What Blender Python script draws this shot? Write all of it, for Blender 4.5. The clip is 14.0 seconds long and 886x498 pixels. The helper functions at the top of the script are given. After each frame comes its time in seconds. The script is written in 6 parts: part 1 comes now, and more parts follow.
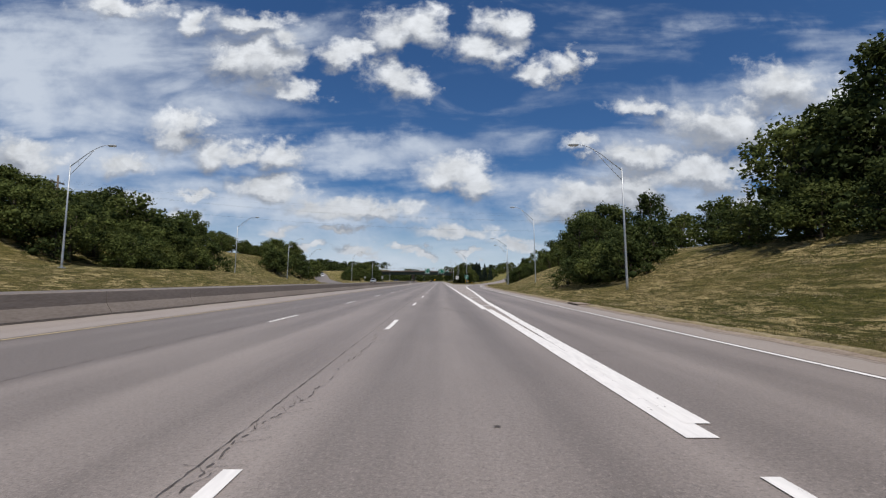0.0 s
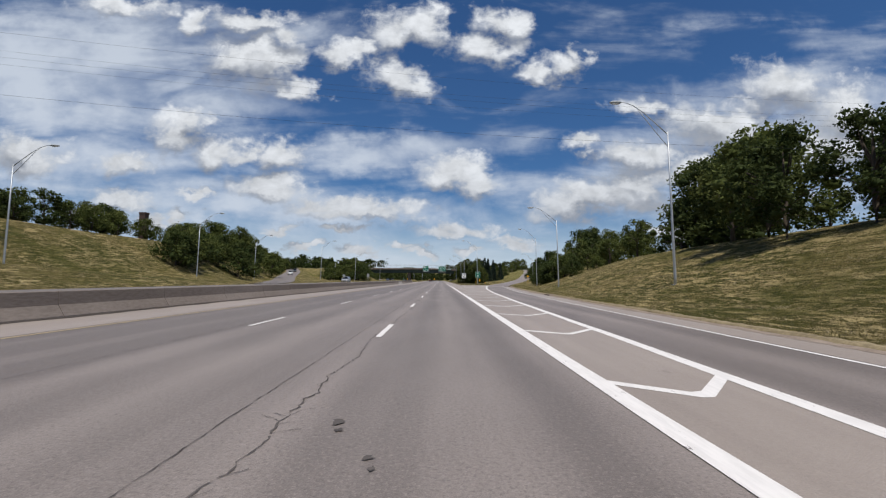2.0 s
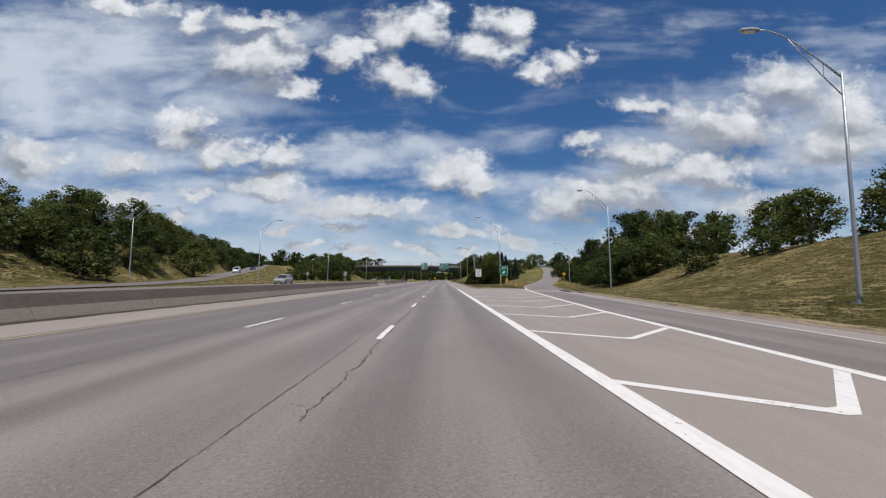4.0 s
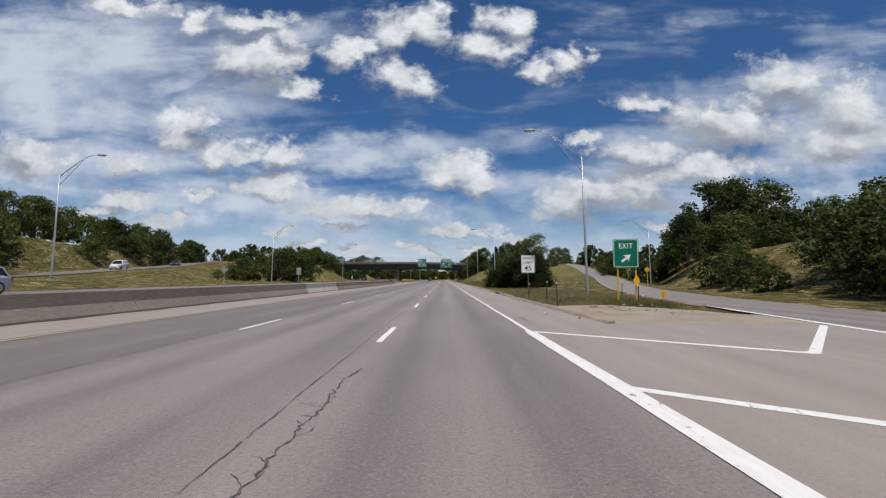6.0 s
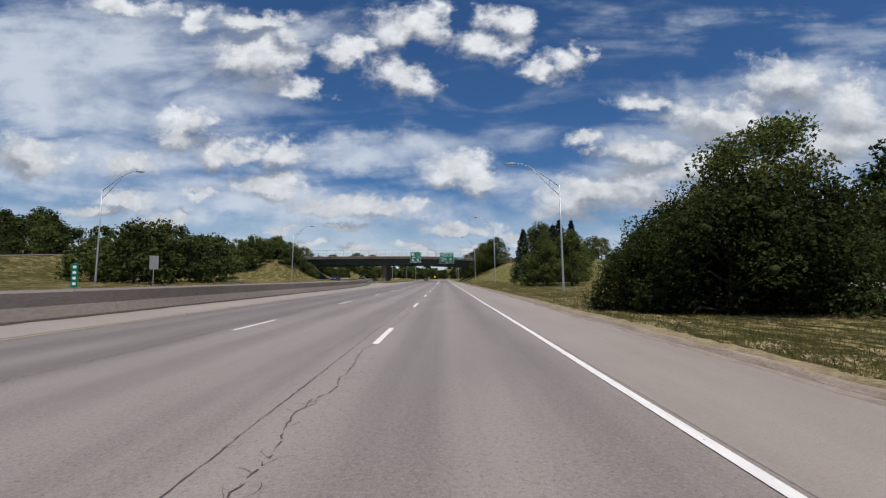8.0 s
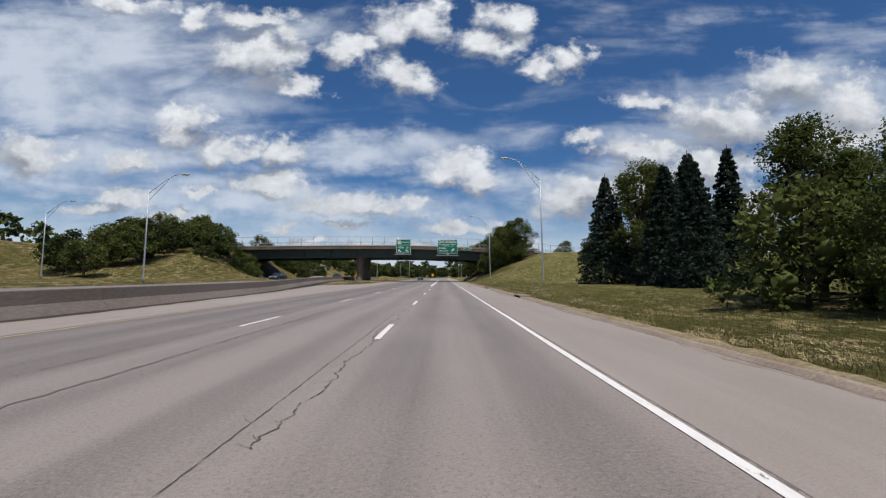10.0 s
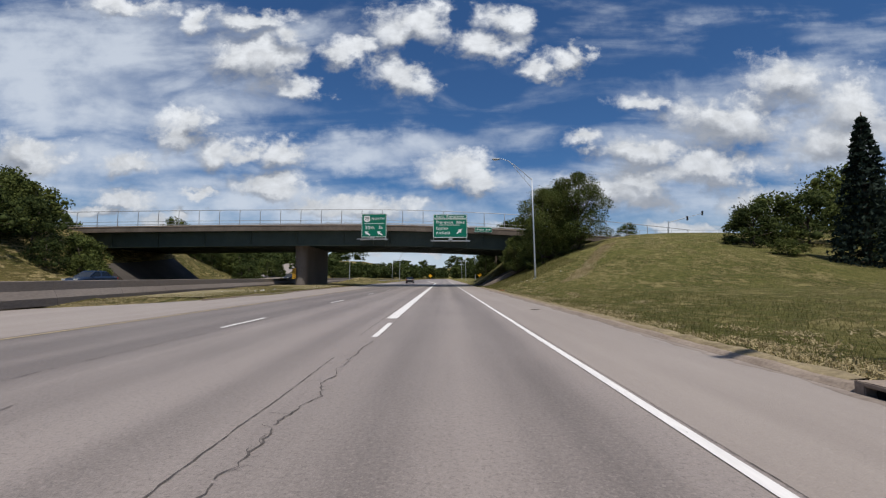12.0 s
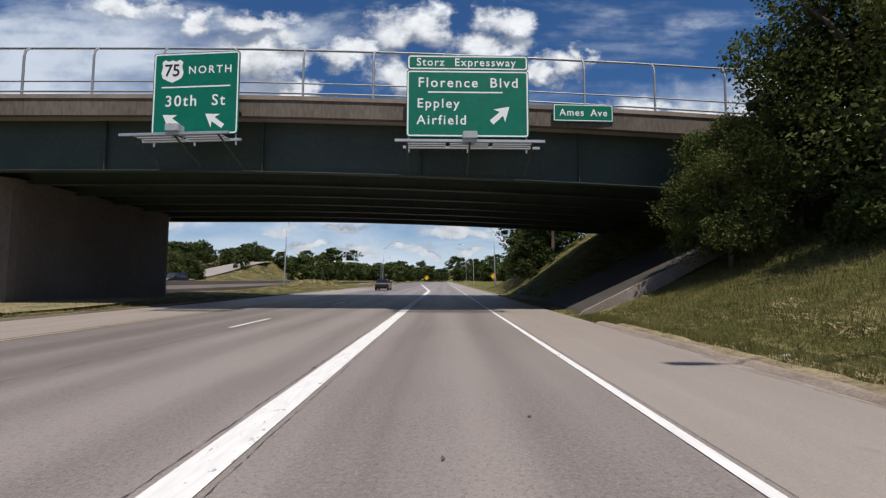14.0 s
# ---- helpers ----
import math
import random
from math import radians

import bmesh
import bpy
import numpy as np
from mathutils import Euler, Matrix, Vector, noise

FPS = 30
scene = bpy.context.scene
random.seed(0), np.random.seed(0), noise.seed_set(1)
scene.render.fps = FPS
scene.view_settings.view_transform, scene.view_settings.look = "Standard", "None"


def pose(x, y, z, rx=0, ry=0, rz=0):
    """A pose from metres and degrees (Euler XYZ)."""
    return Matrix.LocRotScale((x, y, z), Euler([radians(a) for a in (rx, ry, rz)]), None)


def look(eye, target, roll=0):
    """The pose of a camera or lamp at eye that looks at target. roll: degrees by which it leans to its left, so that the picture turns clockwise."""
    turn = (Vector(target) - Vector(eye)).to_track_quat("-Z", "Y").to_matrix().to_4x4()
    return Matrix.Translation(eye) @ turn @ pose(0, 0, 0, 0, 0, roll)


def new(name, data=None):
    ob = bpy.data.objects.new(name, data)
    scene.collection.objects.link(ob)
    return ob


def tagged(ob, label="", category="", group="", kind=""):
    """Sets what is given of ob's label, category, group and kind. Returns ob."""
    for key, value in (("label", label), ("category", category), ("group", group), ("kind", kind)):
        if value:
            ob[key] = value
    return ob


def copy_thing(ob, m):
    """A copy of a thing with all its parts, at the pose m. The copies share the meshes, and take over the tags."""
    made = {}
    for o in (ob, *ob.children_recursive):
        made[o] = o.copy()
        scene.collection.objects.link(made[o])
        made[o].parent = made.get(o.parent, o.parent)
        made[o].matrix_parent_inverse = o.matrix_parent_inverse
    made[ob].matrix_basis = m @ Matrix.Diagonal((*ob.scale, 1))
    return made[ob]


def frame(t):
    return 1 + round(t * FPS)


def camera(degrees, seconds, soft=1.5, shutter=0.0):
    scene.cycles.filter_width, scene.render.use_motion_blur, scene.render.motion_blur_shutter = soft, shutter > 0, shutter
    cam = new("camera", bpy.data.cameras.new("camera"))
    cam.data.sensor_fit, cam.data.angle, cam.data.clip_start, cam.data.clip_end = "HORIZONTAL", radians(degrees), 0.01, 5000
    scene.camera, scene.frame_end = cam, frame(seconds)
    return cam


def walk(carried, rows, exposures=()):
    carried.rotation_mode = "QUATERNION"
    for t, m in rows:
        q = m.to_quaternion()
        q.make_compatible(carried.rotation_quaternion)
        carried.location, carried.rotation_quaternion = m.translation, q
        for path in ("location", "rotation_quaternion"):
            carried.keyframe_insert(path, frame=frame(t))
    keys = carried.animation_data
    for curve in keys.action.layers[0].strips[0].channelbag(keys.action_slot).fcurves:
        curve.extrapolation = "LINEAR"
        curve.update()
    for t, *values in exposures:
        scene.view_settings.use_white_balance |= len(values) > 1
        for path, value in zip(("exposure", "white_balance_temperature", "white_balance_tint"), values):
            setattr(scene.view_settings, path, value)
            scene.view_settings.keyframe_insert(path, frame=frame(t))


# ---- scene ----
# ---- camera and walk ----
PATH = [  # seconds, x, y, z, yaw, pitch, roll
    (0.0, 0.0, 0.0, 1.385, -0.35, 4.0, -0.3), (1.0, 0.0, 25.1, 1.385, -0.35, 3.95, -0.4), (2.0, -0.01, 50.3, 1.385, -0.3, 3.9, -0.4),
    (3.0, -0.02, 75.4, 1.385, -0.25, 3.85, -0.3), (4.25, -0.05, 106.0, 1.385, -0.1, 3.82, -0.2), (5.5, -0.08, 136.6, 1.385, 0.05, 3.8, -0.1),
    (6.5, -0.1, 161.1, 1.385, 0.1, 3.75, -0.1), (8.0, -0.07, 198.0, 1.385, 0.1, 3.68, -0.1), (9.25, -0.05, 228.3, 1.385, 0.08, 3.55, -0.15),
    (10.5, -0.02, 258.6, 1.385, 0.05, 3.45, -0.2), (11.5, 0.0, 282.8, 1.385, 0.05, 3.5, -0.1), (12.5, 0.0, 307.0, 1.385, 0.05, 3.72, 0.0),
    (13.25, 0.01, 325.1, 1.385, 0.05, 3.82, 0.0), (14.0, 0.02, 343.2, 1.385, 0.05, 3.92, -0.2)]
cam = camera(88.8, 14.0, soft=1.25)
walk(cam, [(t, pose(x, y, z, 90 + p, r, w)) for t, x, y, z, w, p, r in PATH], [(0.0, 0.0), (9.6, 0.0), (10.6, 0.07), (11.4, 0.05), (12.4, 0.0), (13.2, 0.04), (14.0, 0.14)])

# ---- world, sun, exposure ----
SUN_ELEVATION, SUN_AZIMUTH = 68.0, 163.0  # azimuth clockwise from straight ahead
sun = new("sun", bpy.data.lights.new("sun", "SUN"))
sun.data.energy, sun.data.angle, sun.data.color = 4.2, radians(0.6), (1.0, 0.95, 0.88)
sa, se = radians(SUN_AZIMUTH), radians(SUN_ELEVATION)
sun.matrix_world = look((0, 0, 0), (-math.sin(sa) * math.cos(se), -math.cos(sa) * math.cos(se), -math.sin(se)))


class Nodes:
    """A short way to write node trees."""

    def __init__(self, tree):
        self.tree = tree

    def add(self, kind, ins=(), operation="", data_type="", way=""):
        n = self.tree.nodes.new(kind)
        if operation:
            n.operation = operation
        if data_type:
            n.data_type = data_type
        if way:
            n.interpolation_type = way
        for k, v in dict(ins).items():
            self.put(n.inputs[k], v)
        return n

    def put(self, socket, v):
        if hasattr(v, "is_output"):
            self.tree.links.new(v, socket)
        else:
            socket.default_value = v

    def math(self, op, a, b=0.0, c=0.0, clamp=False):
        n = self.add("ShaderNodeMath", {0: a, 1: b, 2: c}, operation=op)
        n.use_clamp = clamp
        return n.outputs[0]

    def vec(self, op, a, b=(0, 0, 0), c=(0, 0, 0)):
        n = self.add("ShaderNodeVectorMath", {0: a, 1: b, 2: c}, operation=op)
        return n.outputs["Value"] if op in ("LENGTH", "DOT_PRODUCT") else n.outputs["Vector"]

    def noise(self, v, scale, detail=4.0, rough=0.5, warp=0.0):
        return self.add("ShaderNodeTexNoise", {"Vector": v, "Scale": scale, "Detail": detail, "Roughness": rough, "Distortion": warp}).outputs

    def ramp(self, v, a, b, lo=0.0, hi=1.0, smooth=True):
        return self.add("ShaderNodeMapRange", {0: v, 1: a, 2: b, 3: lo, 4: hi}, way="SMOOTHSTEP" if smooth else "LINEAR").outputs[0]

    def mix(self, f, a, b):
        return self.add("ShaderNodeMix", {0: f, 6: a, 7: b}, data_type="RGBA").outputs[2]


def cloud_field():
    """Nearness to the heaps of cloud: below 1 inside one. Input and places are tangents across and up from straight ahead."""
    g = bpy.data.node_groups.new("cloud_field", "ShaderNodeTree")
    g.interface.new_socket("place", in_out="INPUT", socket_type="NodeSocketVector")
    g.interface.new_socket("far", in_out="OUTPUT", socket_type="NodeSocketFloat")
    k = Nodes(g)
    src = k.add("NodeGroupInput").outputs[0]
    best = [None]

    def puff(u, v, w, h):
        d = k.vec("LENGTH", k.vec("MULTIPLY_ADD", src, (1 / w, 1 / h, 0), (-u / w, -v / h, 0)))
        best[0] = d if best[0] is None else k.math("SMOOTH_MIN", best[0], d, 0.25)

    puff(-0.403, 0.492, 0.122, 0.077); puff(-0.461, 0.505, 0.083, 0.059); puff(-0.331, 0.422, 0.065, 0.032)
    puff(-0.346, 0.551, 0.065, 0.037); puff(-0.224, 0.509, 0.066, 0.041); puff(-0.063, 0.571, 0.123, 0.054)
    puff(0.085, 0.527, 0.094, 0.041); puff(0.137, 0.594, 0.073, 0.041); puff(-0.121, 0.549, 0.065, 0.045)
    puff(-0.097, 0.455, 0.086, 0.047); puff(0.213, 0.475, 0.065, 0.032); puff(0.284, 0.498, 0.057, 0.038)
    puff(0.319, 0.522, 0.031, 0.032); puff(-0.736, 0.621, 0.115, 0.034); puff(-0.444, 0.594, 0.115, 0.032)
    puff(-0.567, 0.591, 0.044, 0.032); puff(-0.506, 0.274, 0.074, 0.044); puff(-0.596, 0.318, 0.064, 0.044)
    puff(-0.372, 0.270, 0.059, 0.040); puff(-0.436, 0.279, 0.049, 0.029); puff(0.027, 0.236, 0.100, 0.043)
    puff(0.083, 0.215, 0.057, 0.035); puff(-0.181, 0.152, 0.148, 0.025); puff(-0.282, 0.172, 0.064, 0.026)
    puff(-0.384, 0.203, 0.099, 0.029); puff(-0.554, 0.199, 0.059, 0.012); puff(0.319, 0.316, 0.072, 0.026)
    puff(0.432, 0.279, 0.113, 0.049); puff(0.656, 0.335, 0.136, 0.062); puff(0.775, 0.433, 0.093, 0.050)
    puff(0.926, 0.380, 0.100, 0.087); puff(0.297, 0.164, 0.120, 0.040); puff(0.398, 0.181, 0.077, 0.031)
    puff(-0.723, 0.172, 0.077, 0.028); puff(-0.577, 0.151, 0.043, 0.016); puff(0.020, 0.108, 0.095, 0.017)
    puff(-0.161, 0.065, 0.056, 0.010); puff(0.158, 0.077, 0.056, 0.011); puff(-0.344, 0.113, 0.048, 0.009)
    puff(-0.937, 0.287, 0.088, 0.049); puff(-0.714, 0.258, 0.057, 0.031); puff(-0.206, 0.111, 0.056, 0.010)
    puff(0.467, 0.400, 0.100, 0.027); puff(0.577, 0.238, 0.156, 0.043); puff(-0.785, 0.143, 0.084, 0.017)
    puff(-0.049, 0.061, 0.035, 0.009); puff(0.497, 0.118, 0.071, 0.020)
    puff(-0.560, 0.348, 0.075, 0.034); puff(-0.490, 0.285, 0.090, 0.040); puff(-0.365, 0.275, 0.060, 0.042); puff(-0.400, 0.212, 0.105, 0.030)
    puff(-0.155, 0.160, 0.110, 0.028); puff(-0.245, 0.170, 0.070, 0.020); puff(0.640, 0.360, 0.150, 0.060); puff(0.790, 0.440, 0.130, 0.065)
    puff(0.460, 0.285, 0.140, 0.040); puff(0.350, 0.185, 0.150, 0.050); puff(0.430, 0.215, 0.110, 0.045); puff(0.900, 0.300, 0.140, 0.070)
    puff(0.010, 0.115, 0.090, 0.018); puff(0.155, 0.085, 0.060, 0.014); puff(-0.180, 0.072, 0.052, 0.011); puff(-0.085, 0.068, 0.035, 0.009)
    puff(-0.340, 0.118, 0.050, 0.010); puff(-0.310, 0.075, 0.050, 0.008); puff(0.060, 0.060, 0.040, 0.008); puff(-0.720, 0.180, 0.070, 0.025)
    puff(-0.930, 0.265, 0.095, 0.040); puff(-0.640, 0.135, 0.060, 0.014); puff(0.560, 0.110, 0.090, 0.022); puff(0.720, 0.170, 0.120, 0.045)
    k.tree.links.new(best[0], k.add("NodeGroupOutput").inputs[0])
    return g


def make_world():
    world = bpy.data.worlds.new("world")
    scene.world = world
    world.use_nodes = True
    k = Nodes(world.node_tree)
    back = world.node_tree.nodes["Background"]
    sky = k.add("ShaderNodeTexSky")
    sky.sky_type, sky.sun_disc, sky.sun_elevation, sky.sun_rotation, sky.dust_density, sky.ozone_density = "NISHITA", False, se, sa, 0.6, 2.5
    way = k.add("ShaderNodeTexCoord").outputs["Generated"]
    s = k.add("ShaderNodeSeparateXYZ", {0: way}).outputs
    ahead = k.math("MAXIMUM", s[1], 0.12)
    p = k.add("ShaderNodeCombineXYZ", {0: k.math("DIVIDE", s[0], ahead), 1: k.math("DIVIDE", s[2], ahead)}).outputs[0]
    # edges of the heaps torn by noise at three sizes
    low = k.math("MULTIPLY_ADD", s[2], 1.6, 0.5, clamp=True)
    n1 = k.noise(k.vec("MULTIPLY", p, (1, 1.5, 1)), 9.0, 6.0, 0.58)
    n2 = k.noise(p, 34.0, 4.0, 0.6)
    n3 = k.noise(k.vec("MULTIPLY", p, (1, 1.3, 1)), 20.0, 8.0, 0.6, 0.3)
    n0 = k.noise(p, 4.2, 3.0, 0.5)
    wob = k.vec("MULTIPLY", k.vec("SUBTRACT", n1[1], (0.5, 0.5, 0.5)), (0.15, 0.10, 0))
    wob = k.vec("ADD", wob, k.vec("MULTIPLY", k.vec("SUBTRACT", n0[1], (0.5, 0.5, 0.5)), (0.10, 0.05, 0)))
    wob2 = k.vec("MULTIPLY", k.vec("SUBTRACT", n2[1], (0.5, 0.5, 0.5)), (0.035, 0.026, 0))
    q = k.vec("ADD", k.vec("ADD", p, wob), wob2)
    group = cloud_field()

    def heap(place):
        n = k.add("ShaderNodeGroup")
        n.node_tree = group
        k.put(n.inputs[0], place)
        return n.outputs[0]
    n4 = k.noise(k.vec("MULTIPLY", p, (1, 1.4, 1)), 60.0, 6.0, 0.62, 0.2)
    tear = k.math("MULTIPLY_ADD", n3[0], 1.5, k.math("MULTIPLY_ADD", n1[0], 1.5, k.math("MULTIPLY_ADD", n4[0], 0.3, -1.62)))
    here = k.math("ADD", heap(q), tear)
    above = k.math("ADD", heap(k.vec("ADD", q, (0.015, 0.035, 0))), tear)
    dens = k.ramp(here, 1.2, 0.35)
    # tops bright, undersides grey
    lit = k.ramp(k.math("SUBTRACT", above, here), -0.5, 0.5)
    grain = k.ramp(k.math("MULTIPLY_ADD", n3[0], 0.6, k.math("MULTIPLY", n1[0], 0.4)), 0.32, 0.68, 1.1, 0.74)
    cum = k.mix(k.math("MULTIPLY", lit, low), (0.31, 0.34, 0.40, 1), (0.83, 0.86, 0.90, 1))
    cum = k.vec("SCALE", cum)
    cum.node.inputs["Scale"].default_value = 1.0
    k.put(cum.node.inputs["Scale"], grain)
    # thin veils, drawn out along the wind
    turn = k.add("ShaderNodeMapping", {"Vector": p, "Rotation": (0, 0, radians(24)), "Scale": (1.5, 4.6, 1)}).outputs[0]
    v1 = k.noise(turn, 2.1, 6.0, 0.52, 0.9)[0]
    v2 = k.noise(k.add("ShaderNodeMapping", {"Vector": p, "Rotation": (0, 0, radians(-16)), "Scale": (1.2, 5.5, 1)}).outputs[0], 2.0, 6.0, 0.52, 0.8)[0]
    soft = [None]

    def sheet(u, v, w, h, much):
        d = k.vec("LENGTH", k.vec("MULTIPLY_ADD", q, (1 / w, 1 / h, 0), (-u / w, -v / h, 0)))
        d = k.ramp(d, 1.35, 0.1, 0.0, much)
        soft[0] = d if soft[0] is None else k.math("MAXIMUM", soft[0], d)

    sheet(-0.84, 0.47, 0.50, 0.19, 0.66), sheet(-0.55, 0.39, 0.30, 0.10, 0.44), sheet(-0.16, 0.285, 0.24, 0.06, 0.60), sheet(0.02, 0.235, 0.20, 0.05, 0.46)
    sheet(-0.80, 0.27, 0.45, 0.11, 0.42), sheet(-0.50, 0.20, 0.40, 0.08, 0.36), sheet(-0.15, 0.16, 0.35, 0.05, 0.34), sheet(0.40, 0.20, 0.35, 0.09, 0.36)
    sheet(0.66, 0.34, 0.36, 0.10, 0.40), sheet(0.90, 0.36, 0.36, 0.16, 0.5), sheet(0.60, 0.42, 0.26, 0.05, 0.26)
    sheet(0.75, 0.56, 0.45, 0.04, 0.22), sheet(-0.30, 0.57, 0.30, 0.06, 0.26)
    low_band = k.ramp(s[2], 0.24, 0.03, 0.0, 0.27)
    veil = k.math("ADD", soft[0], low_band)
    wisps = k.math("MULTIPLY_ADD", v2, 1.0, k.math("MULTIPLY_ADD", v1, 1.0, k.math("MULTIPLY_ADD", n3[0], 0.2, -1.1)))
    veil = k.ramp(k.math("ADD", wisps, k.math("MULTIPLY", veil, 1.25)), 0.02, 0.72, 0.0, 0.82)
    veil = k.math("MULTIPLY", veil, k.ramp(k.math("MULTIPLY_ADD", n1[0], 0.6, k.math("MULTIPLY", v1, 0.4)), 0.34, 0.62, 0.55, 1.08))
    # heaps over the rest of the sky, out of view
    up = k.math("MAXIMUM", s[2], 0.03)
    flat = k.add("ShaderNodeCombineXYZ", {0: k.math("DIVIDE", s[0], k.math("ADD", up, 0.12)), 1: k.math("DIVIDE", s[1], k.math("ADD", up, 0.12))}).outputs[0]
    rest = k.ramp(k.noise(flat, 1.6, 7.0, 0.55)[0], 0.5, 0.62, 0, 0.85)
    outside = k.ramp(s[1], 0.42, 0.2)
    dens = k.add("ShaderNodeMix", {0: outside, 2: dens, 3: rest}).outputs[0]
    blue = k.vec("MULTIPLY", sky.outputs[0], SKY_TINT)
    blue = k.mix(k.ramp(s[2], 0.0, 0.16, 0.75, 0.0), blue, (0.62 / SKY, 0.70 / SKY, 0.80 / SKY, 1))
    col = k.mix(veil, blue, (0.61 / SKY, 0.67 / SKY, 0.76 / SKY, 1))
    cum = k.vec("SCALE", cum)
    cum.node.inputs["Scale"].default_value = CLOUD / SKY
    col = k.mix(k.math("MULTIPLY", dens, 0.97), col, cum)
    ground_glow = k.mix(k.ramp(s[2], -0.02, 0.0), (0.1 / SKY, 0.1 / SKY, 0.08 / SKY, 1), col)
    k.put(back.inputs[0], ground_glow)
    back.inputs[1].default_value = SKY


SKY, CLOUD, SKY_TINT = 0.07, 0.95, (0.43, 0.73, 1.06)
make_world()


# ---- materials ----
def material(name, a, b, scale=1.0, rough=0.8, bump=0.2, metal=0.0, fine=25.0, stretch=(1, 1, 1), spec=0.3):
    """Two colours mixed by a broad and a fine noise, at world size, with fine relief."""
    m = bpy.data.materials.new(name)
    m.use_nodes = True
    k = Nodes(m.node_tree)
    bsdf = m.node_tree.nodes["Principled BSDF"]
    at = k.vec("MULTIPLY", k.add("ShaderNodeNewGeometry").outputs["Position"], stretch)
    big, small = k.noise(at, scale, 5)[0], k.noise(at, fine, 4)[0]
    f = k.ramp(k.math("ADD", big, small), 0.65, 1.35, smooth=False)
    k.put(bsdf.inputs["Base Color"], k.mix(f, (*a, 1), (*b, 1)))
    k.put(bsdf.inputs["Roughness"], k.ramp(small, 0.2, 0.8, rough * 0.85, min(1.0, rough * 1.1), False))
    bsdf.inputs["Metallic"].default_value = metal
    bsdf.inputs["Specular IOR Level"].default_value = spec
    if bump:
        k.put(bsdf.inputs["Normal"], k.add("ShaderNodeBump", {"Strength": bump, "Distance": 0.02, "Height": small}).outputs[0])
    return m


def pavement_material(name, dark, pale, tracks):
    """Worn road surface: stone grain, blotches, long tyre streaks and, in the lanes, darker wheel tracks."""
    m = bpy.data.materials.new(name)
    m.use_nodes = True
    k = Nodes(m.node_tree)
    bsdf = m.node_tree.nodes["Principled BSDF"]
    at = k.add("ShaderNodeNewGeometry").outputs["Position"]
    x = k.add("ShaderNodeSeparateXYZ", {0: at}).outputs[0]
    grit = k.noise(at, 70.0, 3, 0.7)[0]
    stone = k.add("ShaderNodeTexVoronoi", {"Vector": at, "Scale": 55.0}).outputs["Distance"]
    speck = k.noise(at, 26.0, 3, 0.85)[0]
    blot = k.noise(k.vec("MULTIPLY", at, (1, 0.35, 1)), 0.55, 6, 0.6)[0]
    streak = k.noise(k.vec("MULTIPLY", at, (1, 0.025, 1)), 1.7, 4, 0.55)[0]
    f = k.math("ADD", k.math("MULTIPLY", blot, 0.45), k.math("MULTIPLY", streak, 0.55))
    if tracks:
        lane = k.math("SINE", k.math("MULTIPLY_ADD", x, 2 * math.pi / 1.87, 0.55))
        f = k.math("MULTIPLY_ADD", lane, 0.12, f)
        along = k.add("ShaderNodeSeparateXYZ", {0: at}).outputs[1]
        f = k.math("ADD", f, k.ramp(along, 150, 200, 0.0, 0.11))
        f = k.math("ADD", f, k.math("ADD", k.ramp(x, -0.8, -2.6, 0.0, 0.04), k.ramp(x, -4.0, -7.0, 0.0, -0.27)))
    f = k.math("ADD", k.ramp(f, 0.28, 0.80, 0, 1, False), k.math("MULTIPLY_ADD", grit, 0.7 if tracks else 0.4, k.math("MULTIPLY_ADD", speck, 1.7 if tracks else 0.8, -1.2 if tracks else -0.6)))
    spots = k.ramp(k.noise(k.vec("MULTIPLY", at, (1, 0.6, 1)), 1.9, 2, 0.5)[0], 0.72, 0.80, 0, 0.25)
    col = k.mix(k.math("ADD", f, 0.0, clamp=True), (*dark, 1), (*pale, 1))
    chips = k.ramp(k.noise(at, 24.0, 2, 0.9)[0], 0.54, 0.66, 0, 0.36 if tracks else 0.16)
    col = k.mix(chips, col, (*[v * 1.35 for v in pale], 1))
    pits = k.ramp(k.noise(k.vec("ADD", at, (7, 3, 1)), 22.0, 2, 0.9)[0], 0.54, 0.66, 0, 0.42 if tracks else 0.16)
    col = k.mix(pits, col, (*[v * 0.5 for v in dark], 1))
    col = k.mix(k.ramp(stone, 0.0, 0.35, 0.35, 0.0), col, (*[v * 0.45 for v in dark], 1))
    col = k.mix(spots, col, (*[v * 0.4 for v in dark], 1))
    k.put(bsdf.inputs["Base Color"], col)
    bsdf.inputs["Roughness"].default_value = 0.56
    bsdf.inputs["Specular IOR Level"].default_value = 0.5
    k.put(bsdf.inputs["Normal"], k.add("ShaderNodeBump", {"Strength": 0.4, "Distance": 0.01, "Height": k.math("ADD", grit, stone)}).outputs[0])
    return m


